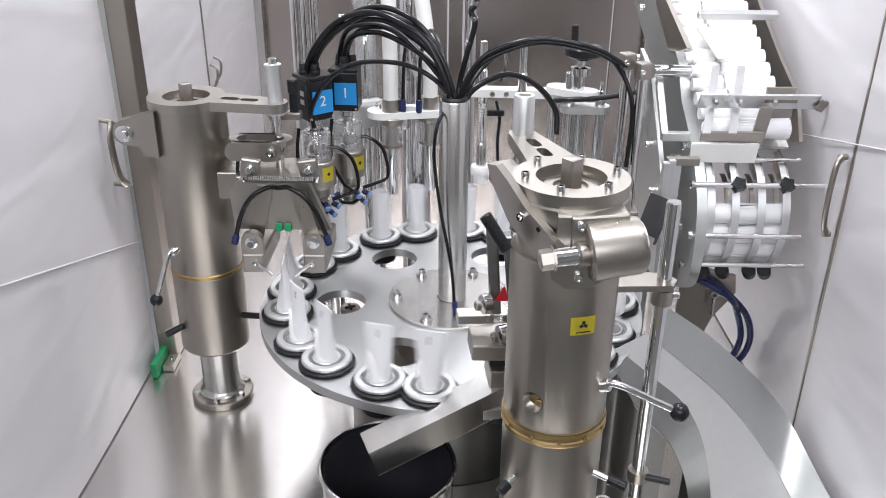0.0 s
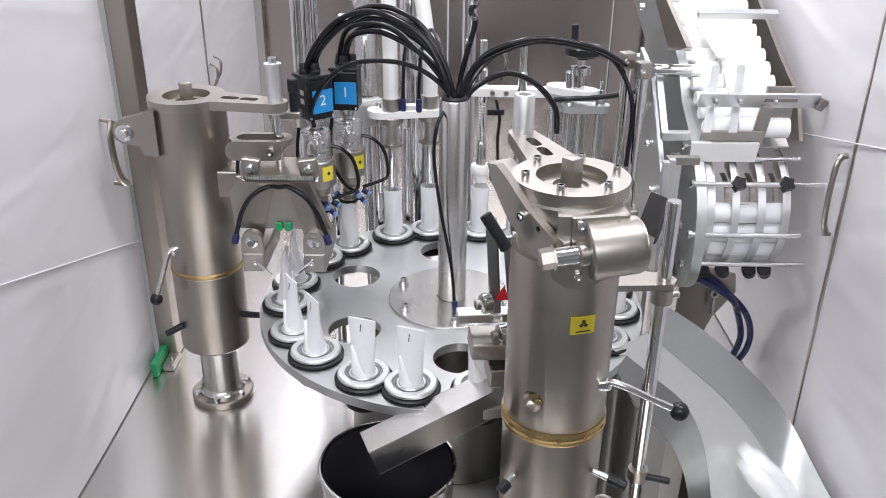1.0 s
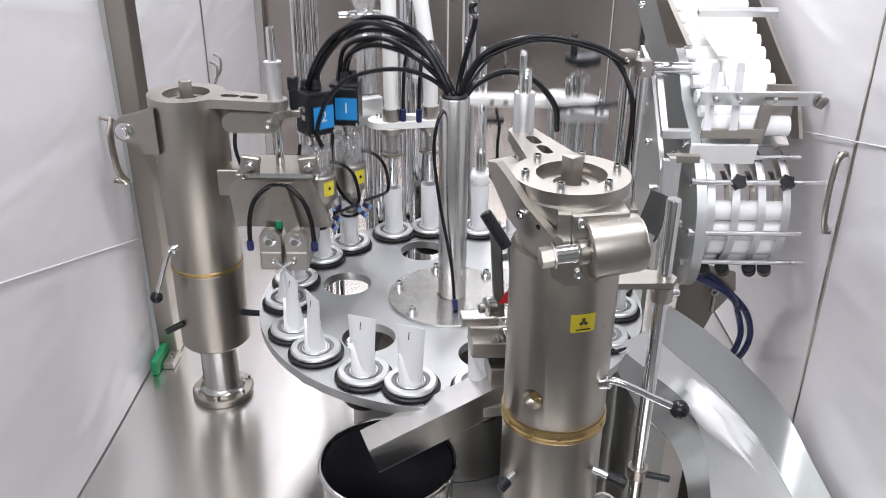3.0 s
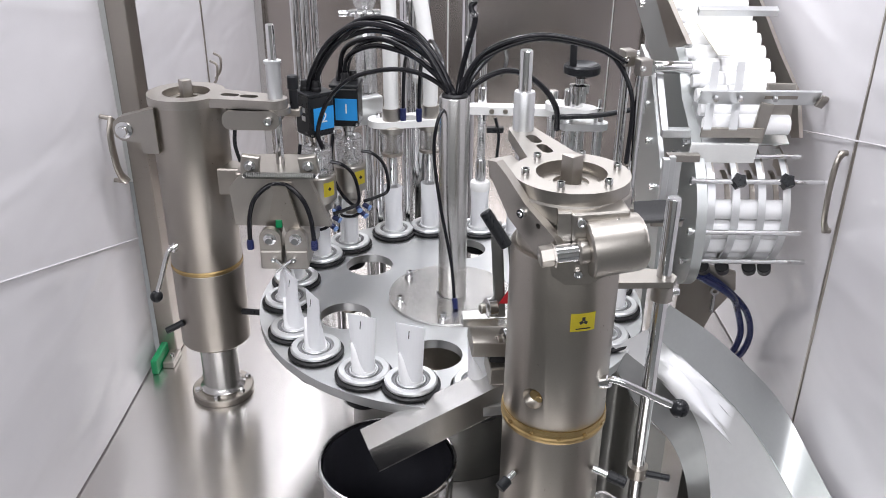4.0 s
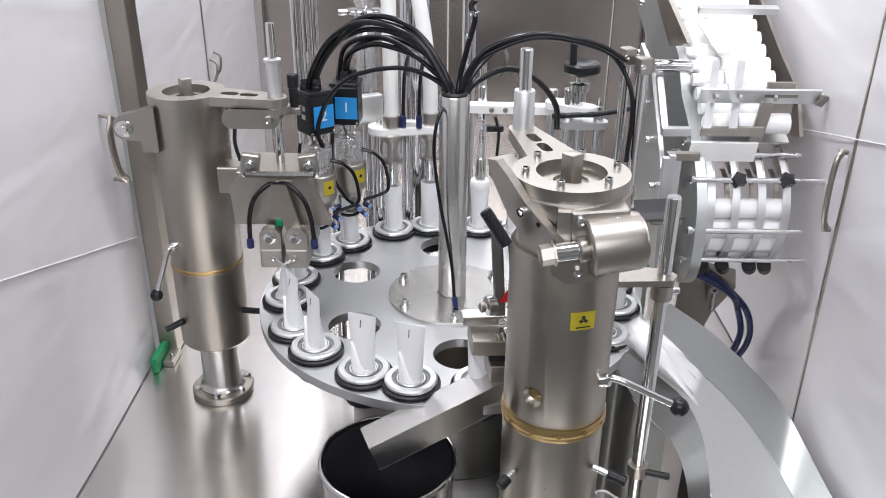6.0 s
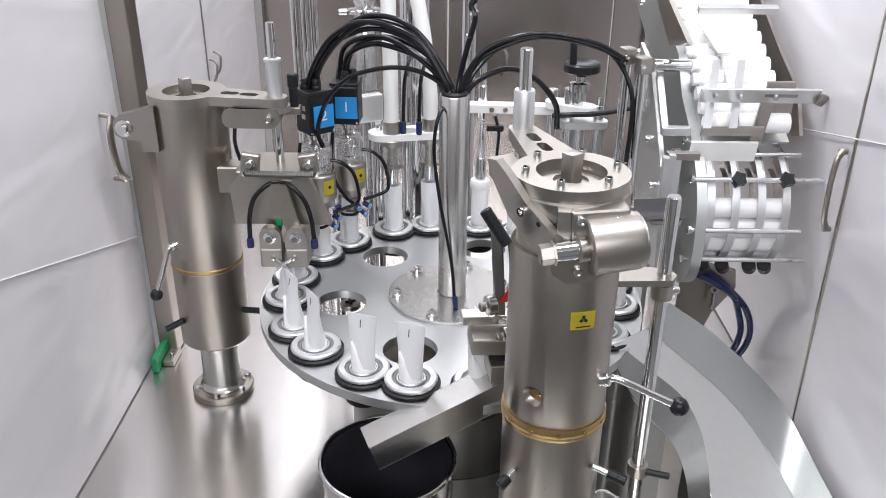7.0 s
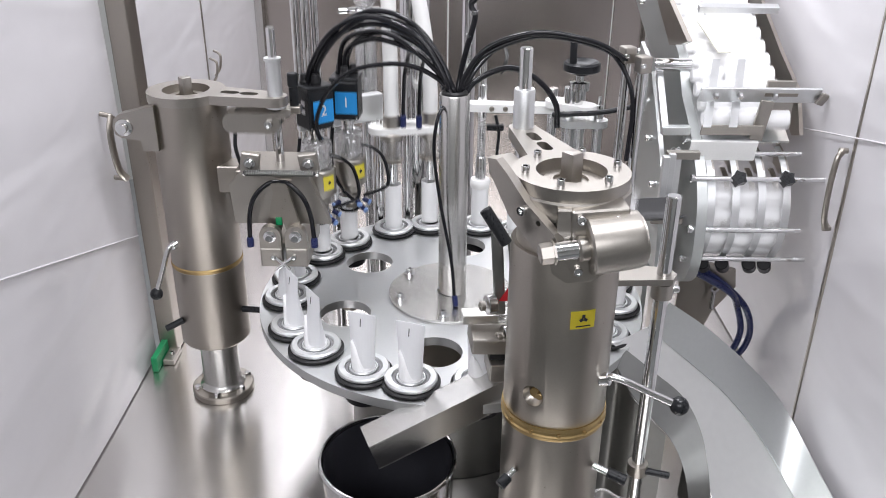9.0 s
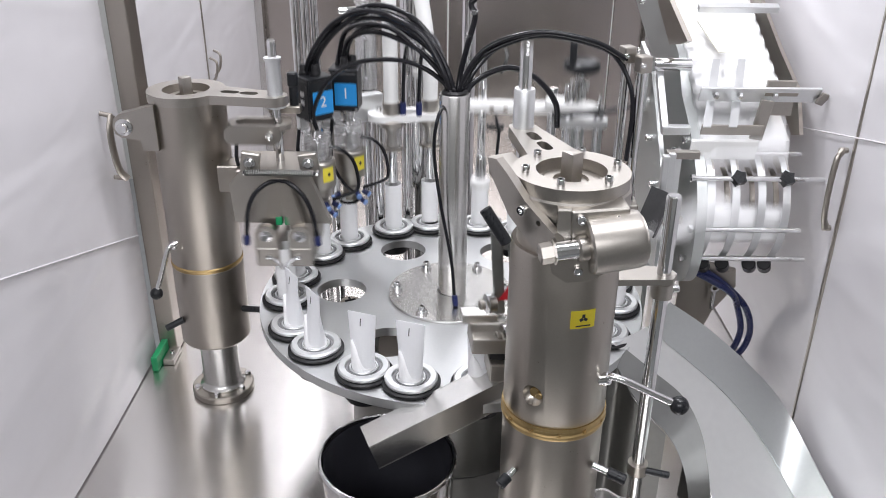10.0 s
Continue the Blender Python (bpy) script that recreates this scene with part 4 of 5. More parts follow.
for x, y, z in ((0.252, 0.02, 0.636), (0.272, 0.0, 0.627)):
    g = thing("clamp_post", "slim steel post with a square clamp on top", "post", None, "clamp posts")
    part("bar", rod((x, y, 0.40), (x, y, z), 0.0068, 18), CHROME, g)
    part("clamp", block(0.019, 0.02, 0.024, pose(x, y, z - 0.004, 0, 0, 20), 0.002), CAST, g, "", False)
    part("clamp_screw", socket_screw(None, pose(x - 0.003, y - 0.0105, z - 0.004, 90, 0, 20), 0.004, 0.004), CHROME, g)
    part("foot", block(0.026, 0.04, 0.02, pose(x, y + 0.004, 0.40), 0.002), CAST, g, "", False)
# ---- the cutting column ----
RX, RY = 0.12, -0.407
right_col = column("cutting_column", "tall satin steel column with a brass collar and a yellow label", RX, RY, (
    ("flange", [(0, 0), (0.075, 0), (0.076, 0.002), (0.076, 0.012), (0.074, 0.014), (0, 0.014)], SATIN, ""),
    ("lower_sleeve", [(0, 0.014), (0.058, 0.014), (0.058, 0.316), (0.0565, 0.318), (0, 0.318)], SATIN, ""),
    ("brass_ring", [(0, 0.317), (0.0592, 0.317), (0.0602, 0.319), (0.0602, 0.3225), (0.0585, 0.324), (0.0585, 0.328), (0.0602, 0.3295), (0.0592, 0.333), (0, 0.333)], BRASS, "grooved brass collar"),
    ("upper_sleeve", [(0, 0.332), (0.057, 0.332), (0.058, 0.334), (0.058, 0.535), (0.057, 0.537), (0, 0.537)], SATIN, "wide satin sleeve"),
    ("clamp_collar", [(0, 0.578), (0.060, 0.578), (0.0615, 0.580), (0.0615, 0.598), (0.060, 0.600), (0, 0.600)], CAST, "machined collar"),
    ("neck", [(0, 0.536), (0.052, 0.536), (0.052, 0.579), (0, 0.579)], SATIN, "")),
    0.613, (0.081, -0.268), 0.0165, 6)
for i in range(5):
    b = radians(-150 + 30 * i)
    part("ring_screw", socket_screw(None, pose(0, 0, 0, 0, 90, 0), 0.0026, 0.002), BRASS, right_col, "", True,
         pose(0.0585 * math.cos(b), 0.0585 * math.sin(b), 0.3255, 0, 0, math.degrees(b)))
sl = bmesh.new()
arc = [radians(-88 + 4.4 * k) for k in range(7)]
lo = [sl.verts.new((0.0586 * math.cos(a), 0.0586 * math.sin(a), 0.461)) for a in arc]
hi = [sl.verts.new((0.0586 * math.cos(a), 0.0586 * math.sin(a), 0.482)) for a in arc]
for k in range(6):
    sl.faces.new((lo[k], lo[k + 1], hi[k + 1], hi[k]))
bmesh.ops.solidify(sl, geom=sl.faces[:], thickness=-0.0004)
sticker = part("warning_label", sl, YELLOW, right_col, "yellow warning label with a black sign")
a = radians(-74.8)
for k in range(3):
    q = pose(0.0592 * math.cos(a), 0.0592 * math.sin(a), 0.473, 0, 0, 15.2) @ pose(0, 0, 0, 0, 120 * k, 0) @ pose(0, 0, 0.0026)
    part("sign_blade", block(0.0032, 0.0006, 0.004, q, 0.0001), INK, sticker, "", False)
part("print_bar", block(0.016, 0.0005, 0.0012, pose(0.0592 * math.cos(a), 0.0592 * math.sin(a), 0.4645, 0, 0, 15.2), 0), INK, sticker, "", False)
a = radians(-122)


def cut(ob, bm):
    """Cuts the closed mesh bm out of ob."""
    me = bpy.data.meshes.new("cutter_tmp")
    bmesh.ops.recalc_face_normals(bm, faces=bm.faces)
    bm.to_mesh(me)
    bm.free()
    tmp = new("cutter_tmp", me)
    tmp.matrix_world = ob.parent.matrix_basis.copy()
    md = ob.modifiers.new("cut", "BOOLEAN")
    md.operation, md.object, md.solver = "DIFFERENCE", tmp, "EXACT"
    bpy.context.view_layer.update()
    done = bpy.data.meshes.new_from_object(ob.evaluated_get(bpy.context.evaluated_depsgraph_get()))
    ob.modifiers.clear()
    ob.data = done
    bpy.data.objects.remove(tmp)
    done.shade_smooth()
    done.set_sharp_from_angle(angle=radians(34))


sleeve = [o for o in right_col.children if o.name.startswith("upper_sleeve")][0]
into = Matrix.Translation((0.0575 * math.cos(a), 0.0575 * math.sin(a), 0.371)) @ Vector((math.cos(a), math.sin(a), 0)).to_track_quat("Z", "Y").to_matrix().to_4x4()
cut(sleeve, lathe([(0, -0.010), (0.004, -0.0095), (0.009, -0.006), (0.0125, 0.0), (0.0132, 0.004), (0, 0.004)], 36, None, into))
hole = part("access_hole", lathe([(0.0062, -0.0105), (0.0062, -0.0060), (0.0045, -0.0055), (0.0, -0.0060)], 24, None, into), BRASS, right_col, "brass plug in a round dished access hole")
part("hole_screw", rod((0.046 * math.cos(a + 0.12), 0.046 * math.sin(a + 0.12), 0.371), (0.0565 * math.cos(a + 0.12), 0.0565 * math.sin(a + 0.12), 0.371), 0.0040, 14), BRASS, hole)
lever(right_col, (0.046, -0.036, 0.385), (0.06, -0.042, 0.391), (0.128, -0.052, 0.363))
for p0, p1 in (((-0.044, -0.04, 0.262), (-0.062, -0.056, 0.252)), ((0.044, -0.04, 0.270), (0.080, -0.056, 0.262))):
    part("handle_stud", rod(p0, tuple(Vector(p0).lerp(Vector(p1), 0.5)), 0.004, 12), CHROME, right_col)
    part("handle_grip", rod(tuple(Vector(p0).lerp(Vector(p1), 0.45)), p1, 0.0065, 16), BLACK, right_col, "black grip")
# clamp barrel and lugs in front of the collar
barrel = thing("clamp_barrel", "turned steel clamp barrel with a heavy bolt", "clamp", pose(RX, RY, 0))
prof = [(0, 0.0), (0.0265, 0.0), (0.0285, 0.002), (0.0285, 0.046), (0.027, 0.0515), (0.0225, 0.053), (0.0225, 0.0545), (0.008, 0.0545), (0.007, 0.050), (0.0, 0.050)]
part("barrel", lathe(prof, 48, None, along((0.010, -0.072, 0.562), (0.062, -0.066, 0.569))), CAST, barrel, "plain turned barrel")
part("pillow_block", block(0.056, 0.040, 0.030, pose(0.020, -0.050, 0.584, 0, -3, 4), 0.002), CAST, barrel, "flat pillow block above the barrel", False)
part("saddle", block(0.050, 0.034, 0.040, pose(0.022, -0.048, 0.556, 0, -3, 4), 0.003), CAST, barrel, "", False)
ear = slab([(0.028, 0.598), (0.066, 0.598), (0.068, 0.596), (0.070, 0.548), (0.066, 0.543), (0.050, 0.543), (0.028, 0.545)], -0.0065, 0.0065, (), Matrix(((0, 0, 1, -0.013), (-1, 0, 0, 0), (0, 1, 0, 0), (0, 0, 0, 1))))
part("ear_plate", ear, CAST, barrel, "forward ear of the split clamp", False)
part("hex_bolt", lathe([(0, 0.013), (0.009, 0.013), (0.0105, 0.0118), (0.0105, 0.0), (0.0125, 0.0), (0.0125, -0.002), (0, -0.002)], 6, None, along((-0.024, -0.081, 0.5595), (-0.050, -0.085, 0.556))), CAST, barrel, "large hexagon bolt")
part("bolt_shank", rod((0.014, -0.074, 0.562), (-0.024, -0.081, 0.5595), 0.0095, 24), CHROME, barrel)
part("shank_collar", rod((0.011, -0.0745, 0.5618), (-0.001, -0.077, 0.561), 0.0125, 28), CAST, barrel)
link = slab([(0.0983, 0.6293), (0.0865, 0.6306), (0.072, 0.6198), (0.0476, 0.5974), (0.0112, 0.5746), (0.003, 0.5655), (0.0032, 0.5522), (0.0153, 0.5405), (0.03, 0.5488), (0.0681, 0.5773), (0.0899, 0.609)], -0.005, 0.005, (circle(0.03, 0.580, 0.0028, 10),), pose(-0.012, -0.078, 0, 0, 0, 135.73) @ pose(0, 0, 0, 90, 0, 0))
part("link_plate", link, CAST, barrel, "long diagonal link plate", False)
part("link_spacer", slab([(-0.0797, 0.0728), (-0.0543, 0.0866), (-0.0423, 0.0457), (-0.042, -0.0264), (-0.0566, -0.0371), (-0.0661, 0.0148)], 0.580, 0.600, ()), CAST, barrel, "flat step beside the collar", False)
part("under_clamp", slab([(-0.030, 0.0), (0.030, 0.008), (0.030, -0.01), (0.012, -0.022), (-0.012, -0.024), (-0.026, -0.014)], -0.010, 0.010, (), pose(0.004, -0.062, 0.546, 90, 0, 0)), SATIN, barrel, "", False)
part("screw", socket_screw(None, pose(0.003, -0.0725, 0.5355, 90, 0, 0), 0.0045, 0.004), CHROME, barrel)
part("screw", socket_screw(None, pose(-0.050, -0.046, 0.588, 90, 0, 315.73), 0.005, 0.006), CHROME, barrel)
part("spring_grip", rod((-0.088, -0.05, 0.590), (-0.066, -0.058, 0.557), 0.0062, 18), BLACK, barrel, "black grip")
for x in (0.002, 0.037):
    part("collar_screw", socket_screw(None, pose(x, -0.0715 + x * 0.07, 0.5895, 90, 0, 4), 0.0048, 0.005), CHROME, barrel)

press_rod = thing("cutter_bushing", "aluminium bushing on the slotted arm", "bushing", pose(0.081, -0.268, 0))
part("bushing", lathe([(0.0078, 0.59), (0.0122, 0.59), (0.0122, 0.656), (0.0112, 0.658), (0.0078, 0.658)], 32, None, None, True), ALU, press_rod)
cut_rod = thing("cutter_rod", "chrome cutter rod sliding in its bushing", "rod", pose(0.081, -0.268, 0))
part("shaft", rod((0, 0, 0.50), (0, 0, 0.6575), 0.0074, 22), CHROME, cut_rod)
part("end_stop", rod((0, 0, 0.49), (0, 0, 0.51), 0.0105, 18), CAST, cut_rod)
moved(cut_rod, pose(0.081, -0.268, 0), scaled(FAST, 0.047))
cutter = thing("tail_cutter", "steel tail cutter with rollers and stacked blocks", "cutter", pose(0.05, -0.28, 0))
part("swing_plate", block(0.014, 0.02, 0.125, pose(0.002, 0.0, 0.445, 0, -4, 0), 0.002), GUARD, cutter, "", False)
part("swing_plate", block(0.012, 0.02, 0.12, pose(0.024, 0.0, 0.43, 0, -6, 0), 0.002), GUARD, cutter, "", False)
for x, z in ((-0.012, 0.402), (0.010, 0.358)):
    part("roller", lathe([(0, -0.006), (0.012, -0.006), (0.013, -0.005), (0.013, 0.005), (0.012, 0.006), (0, 0.006)], 28, None, pose(x + 0.006, -0.016, z, 0, 90, 20)), CHROME, cutter, "steel roller")
    part("roller_bolt", socket_screw(None, pose(x - 0.002, -0.02, z, 0, -90, 20), 0.0065, 0.006), CAST, cutter)
part("arm_bar", block(0.095, 0.022, 0.012, pose(0.005, 0.01, 0.371, 0, 2, 8), 0.001), BRUSHED, cutter, "", False)
part("red_tab", slab([(-0.008, -0.008), (0.01, -0.008), (0.004, 0.012)], -0.001, 0.001, (), pose(0.012, -0.012, 0.413, 90, 0, 0)), RED, cutter, "red warning tab", False)
moved(cutter, pose(0.05, -0.28, 0), [(-0.1, 0), (0.14, 0), (0.25, 1), (0.76, 1), (0.9, 0)], (0.006, 0, -0.009))
blocks = thing("cutter_blocks", "stacked steel blocks of the tail cutter", "machine block", pose(0.05, -0.28, 0))
part("upper_block", block(0.062, 0.05, 0.022, pose(0.006, -0.004, 0.338, 0, 3, 6), 0.002), CAST, blocks, "", False)
# Black filler paints the shade in the gap between the blocks.
part("gap_shade", block(0.05, 0.04, 0.014, pose(0.026, 0.0, 0.320), 0.001), RUBBER, blocks, "", False)
part("lower_block", block(0.06, 0.05, 0.026, pose(0.028, -0.006, 0.300, 0, 2, 6), 0.002), CAST, blocks, "", False)
part("block_screw", socket_screw(None, pose(0.022, -0.032, 0.300, 90, 0, 6), 0.003, 0.002), CHROME, blocks)
part("hanger", block(0.016, 0.03, 0.26, pose(0.045, -0.03, 0.42), 0.002), SATIN, blocks, "", False)

# ---- scrap duct and bin ----
duct = thing("scrap_duct", "square brushed steel duct leading down into the bin", "duct")
DA, DB = Vector((-0.103, -0.335, 0.198)), Vector((0.09, -0.262, 0.264))
dm = Matrix.Translation(DA) @ (DB - DA).to_track_quat("X", "Z").to_matrix().to_4x4()
ln = (DB - DA).length
W, H, K = 0.044, 0.040, 0.0015
for nme, sx, sy, sz, c in (("top_sheet", ln, W, K, (ln / 2, 0, H / 2)), ("bottom_sheet", ln, W, K, (ln / 2, 0, -H / 2)),
                           ("side_sheet", ln, K, H - K, (ln / 2, W / 2 - K / 2, 0)), ("side_sheet", ln, K, H - K, (ln / 2, -W / 2 + K / 2, 0))):
    part(nme, block(sx, sy, sz, dm @ Matrix.Translation(c), 0.0004), BRUSHED, duct, "", False)
part("duct_foot", block(0.02, 0.02, 0.24, pose(0.09, -0.262, 0.121), 0.001), SATIN, duct, "", False)
scrap = thing("scrap_bin", "round polished steel bin with a black liner", "bin", pose(-0.081, -0.318, 0))
part("shell", lathe([(0, 0.002), (0.082, 0.002), (0.083, 0.004), (0.0885, 0.164), (0.091, 0.166), (0.0925, 0.169), (0.091, 0.172), (0.0885, 0.172), (0.087, 0.168), (0.0815, 0.006), (0, 0.006)], 72), CHROME, scrap, "polished steel shell")
bm = bmesh.new()
rings = []
for k in range(9):
    z = 0.168 - 0.018 * k
    rings.append([bm.verts.new(((0.0862 - 0.0006 * k - 0.003 * abs(noise.noise(Vector((math.cos(a) * 3, math.sin(a) * 3, k * 0.6))))) * math.cos(a),
                                (0.0862 - 0.0006 * k - 0.003 * abs(noise.noise(Vector((math.cos(a) * 3, math.sin(a) * 3, k * 0.6))))) * math.sin(a), z)) for a in [2 * math.pi * i / 64 for i in range(64)]])
for u, v in zip(rings, rings[1:]):
    for i in range(64):
        bm.faces.new((u[i], u[(i + 1) % 64], v[(i + 1) % 64], v[i]))
bm.faces.new(rings[-1])
part("liner", bm, LINER, scrap, "black plastic liner")

# ---- delivery chute ----
CL = [(0.236, -0.165, 0.255), (0.292, -0.166, 0.205), (0.333, -0.168, 0.165), (0.364, -0.190, 0.125), (0.376, -0.226, 0.085), (0.384, -0.275, 0.045), (0.39, -0.36, 0.018), (0.395, -0.46, 0.012)]
CR = [(0.292, -0.128, 0.262), (0.353, -0.130, 0.21), (0.41, -0.134, 0.16), (0.4543, -0.146, 0.115), (0.492, -0.165, 0.066), (0.515, -0.206, 0.032), (0.528, -0.29, 0.016), (0.535, -0.46, 0.012)]


def sheet(rows, thick, bm=None):
    """A bent metal sheet between two lines of points."""
    tmp = bmesh.new()
    a = [tmp.verts.new(p) for p in smooth_path(rows[0], 6)]
    b = [tmp.verts.new(p) for p in smooth_path(rows[1], 6)]
    for i in range(len(a) - 1):
        tmp.faces.new((a[i], a[i + 1], b[i + 1], b[i]))
    bmesh.ops.recalc_face_normals(tmp, faces=tmp.faces)
    bmesh.ops.solidify(tmp, geom=tmp.faces[:], thickness=thick)
    return tmp


def raised(line, h, dx=0.0, dy=0.0):
    return [(x + dx, y + dy, z + h) for x, y, z in line]


chute = thing("delivery_chute", "bent stainless sheet chute for finished tubes", "chute")
# Same sheet throughout: floor lighter, outer side darker, reflections put into the tone.
part("chute_floor", sheet((CL, CR), 0.002), CHUTE, chute, "chute floor toned lighter for its ceiling reflection")
CT = [(0.321, -0.122, 0.302), (0.376, -0.104, 0.257), (0.425, -0.088, 0.211), (0.473, -0.081, 0.165), (0.522, -0.086, 0.114), (0.546, -0.133, 0.082), (0.555, -0.25, 0.062), (0.558, -0.46, 0.058)]
part("outer_side", sheet((CR, CT), 0.002), MATTE, chute, "tall outer side toned darker for its dark reflection")
part("inner_side", sheet((raised(CL[4:], 0.012, -0.003, -0.002), CL[4:]), 0.002), BRUSHED, chute, "low inner side")
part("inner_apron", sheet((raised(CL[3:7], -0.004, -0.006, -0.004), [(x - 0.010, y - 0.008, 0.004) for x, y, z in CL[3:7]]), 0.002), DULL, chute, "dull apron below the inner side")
GT = [(0.2538, -0.1728, 0.25), (0.2956, -0.1747, 0.215), (0.3379, -0.1736, 0.178), (0.3594, -0.1875, 0.152), (0.3716, -0.208, 0.125), (0.3771, -0.2345, 0.095), (0.378, -0.2624, 0.065), (0.378, -0.29, 0.02)]
GL = [(0.2365, -0.1871, 0.235), (0.2652, -0.2058, 0.19), (0.2953, -0.209, 0.155), (0.3184, -0.2104, 0.13), (0.3352, -0.2226, 0.105), (0.3471, -0.2339, 0.075), (0.3528, -0.2503, 0.045), (0.355, -0.27, 0.004)]
guard = thing("chute_guard", "dull steel guard plate beside the chute", "guard plate")
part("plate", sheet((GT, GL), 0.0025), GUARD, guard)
# Added dark sheet stands in for the shaded deck below the guard.
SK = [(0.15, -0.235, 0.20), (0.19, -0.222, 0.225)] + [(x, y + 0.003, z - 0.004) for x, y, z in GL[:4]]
part("shade_sheet", sheet((SK, [(x, y, 0.003) for x, y, z in SK]), 0.002), DULL, guard, "dark sheet in place of the shade below the guard")
strut = thing("adjusting_rod", "long chrome adjusting rod with clamp collars", "rod")
part("shaft", rod((0.257, -0.3, 0.001), (0.257, -0.3, 0.543), 0.0088, 26), CHROME, strut, "long chrome rod")
part("clamp_plate", slab([(-0.075, -0.02), (0.008, -0.016), (0.016, 0.0), (0.008, 0.016), (-0.02, 0.02), (-0.075, 0.03)], -0.004, 0.004, (circle(0, 0, 0.0089, 20),), pose(0.257, -0.3, 0.437, 0, 0, 0)), CAST, strut, "", False)
part("collar", lathe([(0.009, 0.41), (0.0135, 0.41), (0.0135, 0.43), (0.009, 0.43)], 28, None, pose(0.257, -0.3, 0), True), CAST, strut)
part("collar", lathe([(0.009, 0.135), (0.0135, 0.135), (0.0135, 0.152), (0.009, 0.152)], 28, None, pose(0.257, -0.3, 0), True), SATIN, strut)
part("clamp_screw", socket_screw(None, pose(0.27, -0.3, 0.42, 0, 90, 0), 0.0045, 0.008), CHROME, strut)
part("wing_handle", rod((0.262, -0.305, 0.143), (0.298, -0.312, 0.14), 0.005, 12), BLACK, strut, "black clamp handle")

# ---- tube magazine ----
MX = 0.385
mag = thing("tube_magazine", "aluminium tube magazine plate with curved steel guides", "tube magazine")
edge = [(0.62, 0.72), (0.46, 0.66), (0.24, 0.60), (0.2, 0.575), (0.16, 0.535), (0.1, 0.505), (0.045, 0.468), (0.01, 0.435), (-0.008, 0.402), (-0.018, 0.345), (-0.010, 0.293), (0.02, 0.262), (0.06, 0.245), (0.12, 0.24)]
edge = [(p.x, p.y) for p in smooth_path([(a, b, 0) for a, b in edge], 3)]
tomag = Matrix(((0, 0, 1, MX), (1, 0, 0, 0), (0, 1, 0, 0), (0, 0, 0, 1)))
part("side_plate", slab(edge + [(0.18, 0.30), (0.26, 0.42), (0.34, 0.52), (0.62, 0.62)], -0.008, 0.008, (), tomag), MATTE, mag, "thick aluminium side plate")
part("inner_plate", slab([(0.04, 0.27), (0.06, 0.42), (0.17, 0.52), (0.22, 0.56), (0.3, 0.58), (0.34, 0.5), (0.22, 0.30), (0.2, 0.02), (0.1, 0.02), (0.1, 0.26)], -0.004, 0.004, (), tomag @ pose(0, 0, -0.045)), MATTE, mag, "dull inner plate")
part("top_bracket", slab([(0.2, 0.585), (0.26, 0.60), (0.26, 0.575), (0.215, 0.565), (0.215, 0.50), (0.2, 0.495)], -0.003, 0.003, (), tomag @ pose(0, 0, -0.06)), ALU, mag)
part("stack_floor", sheet(([(0.394, 0.07, 0.487), (0.394, 0.3, 0.595), (0.394, 0.7, 0.783)], [(0.53, 0.07, 0.487), (0.53, 0.3, 0.595), (0.53, 0.7, 0.783)]), 0.003), ALU, mag)
part("far_plate", slab([(0.06, 0.50), (0.09, 0.49), (0.7, 0.78), (0.7, 0.83), (0.2, 0.60), (0.1, 0.56)], -0.003, 0.003, (), tomag @ pose(0, 0, 0.158)), SATIN, mag)


def arc_line(x, r, a0, a1, n=14):
    return [(x, 0.10 + r * math.cos(radians(a0 + (a1 - a0) * k / n)), 0.375 + r * math.sin(radians(a0 + (a1 - a0) * k / n))) for k in range(n + 1)]


for x in (0.402, 0.440, 0.480, 0.518):
    part("curved_guide", sheet((arc_line(x - 0.006, 0.101, 100, 262), arc_line(x + 0.006, 0.101, 100, 262)), 0.0020), ALU, mag, "curved steel guide strip")
    part("inner_guide", sheet((arc_line(x - 0.004, 0.058, 95, 262), arc_line(x + 0.004, 0.058, 95, 262)), 0.0025), SATIN, mag)
    part("guide_web", sheet((arc_line(x + 0.006, 0.101, 92, 136, 8), arc_line(x + 0.006, 0.066, 92, 118, 8)), 0.003), CAST, mag)
for a, r, x1 in ((116, 0.107, 0.545), (141, 0.108, 0.586), (184, 0.108, 0.542), (217, 0.111, 0.566), (98, 0.108, 0.523)):
    y, z = 0.10 + r * math.cos(radians(a)), 0.375 + r * math.sin(radians(a))
    bar = part("cross_rod", rod((MX - 0.012, y, z), (x1, y, z), 0.0042, 14), CHROME, mag, "slim cross rod")
    part("rod_nut", hex_head(None, pose(MX - 0.012, y, z, 0, -90, 0), 0.0065, 0.006), CHROME, bar)
    if a == 141:
        for x in (0.441, 0.515):
            star = [(0.0125 * (1 if k % 2 else 0.72) * math.cos(radians(36 * k)), 0.0125 * (1 if k % 2 else 0.72) * math.sin(radians(36 * k))) for k in range(10)]
            part("star_knob", slab(star, -0.006, 0.008, (), Matrix.Translation((x, y, z)) @ Vector((0, -0.75, 0.65)).to_track_quat("Z", "Y").to_matrix().to_4x4()), BLACK, bar, "black star knob")
for x in (0.409, 0.441, 0.485, 0.51):
    part("rubber_stop", rod((x, 0.028, 0.292), (x + 0.012, 0.053, 0.272), 0.011, 16), RUBBER, mag, "black rubber stop")
bars = part("clamp_bar", block(0.183, 0.005, 0.026, pose(0.468, 0.062, 0.563, 24, 0, 0), 0.001), ALU, mag, "slotted aluminium clamp bar", False)
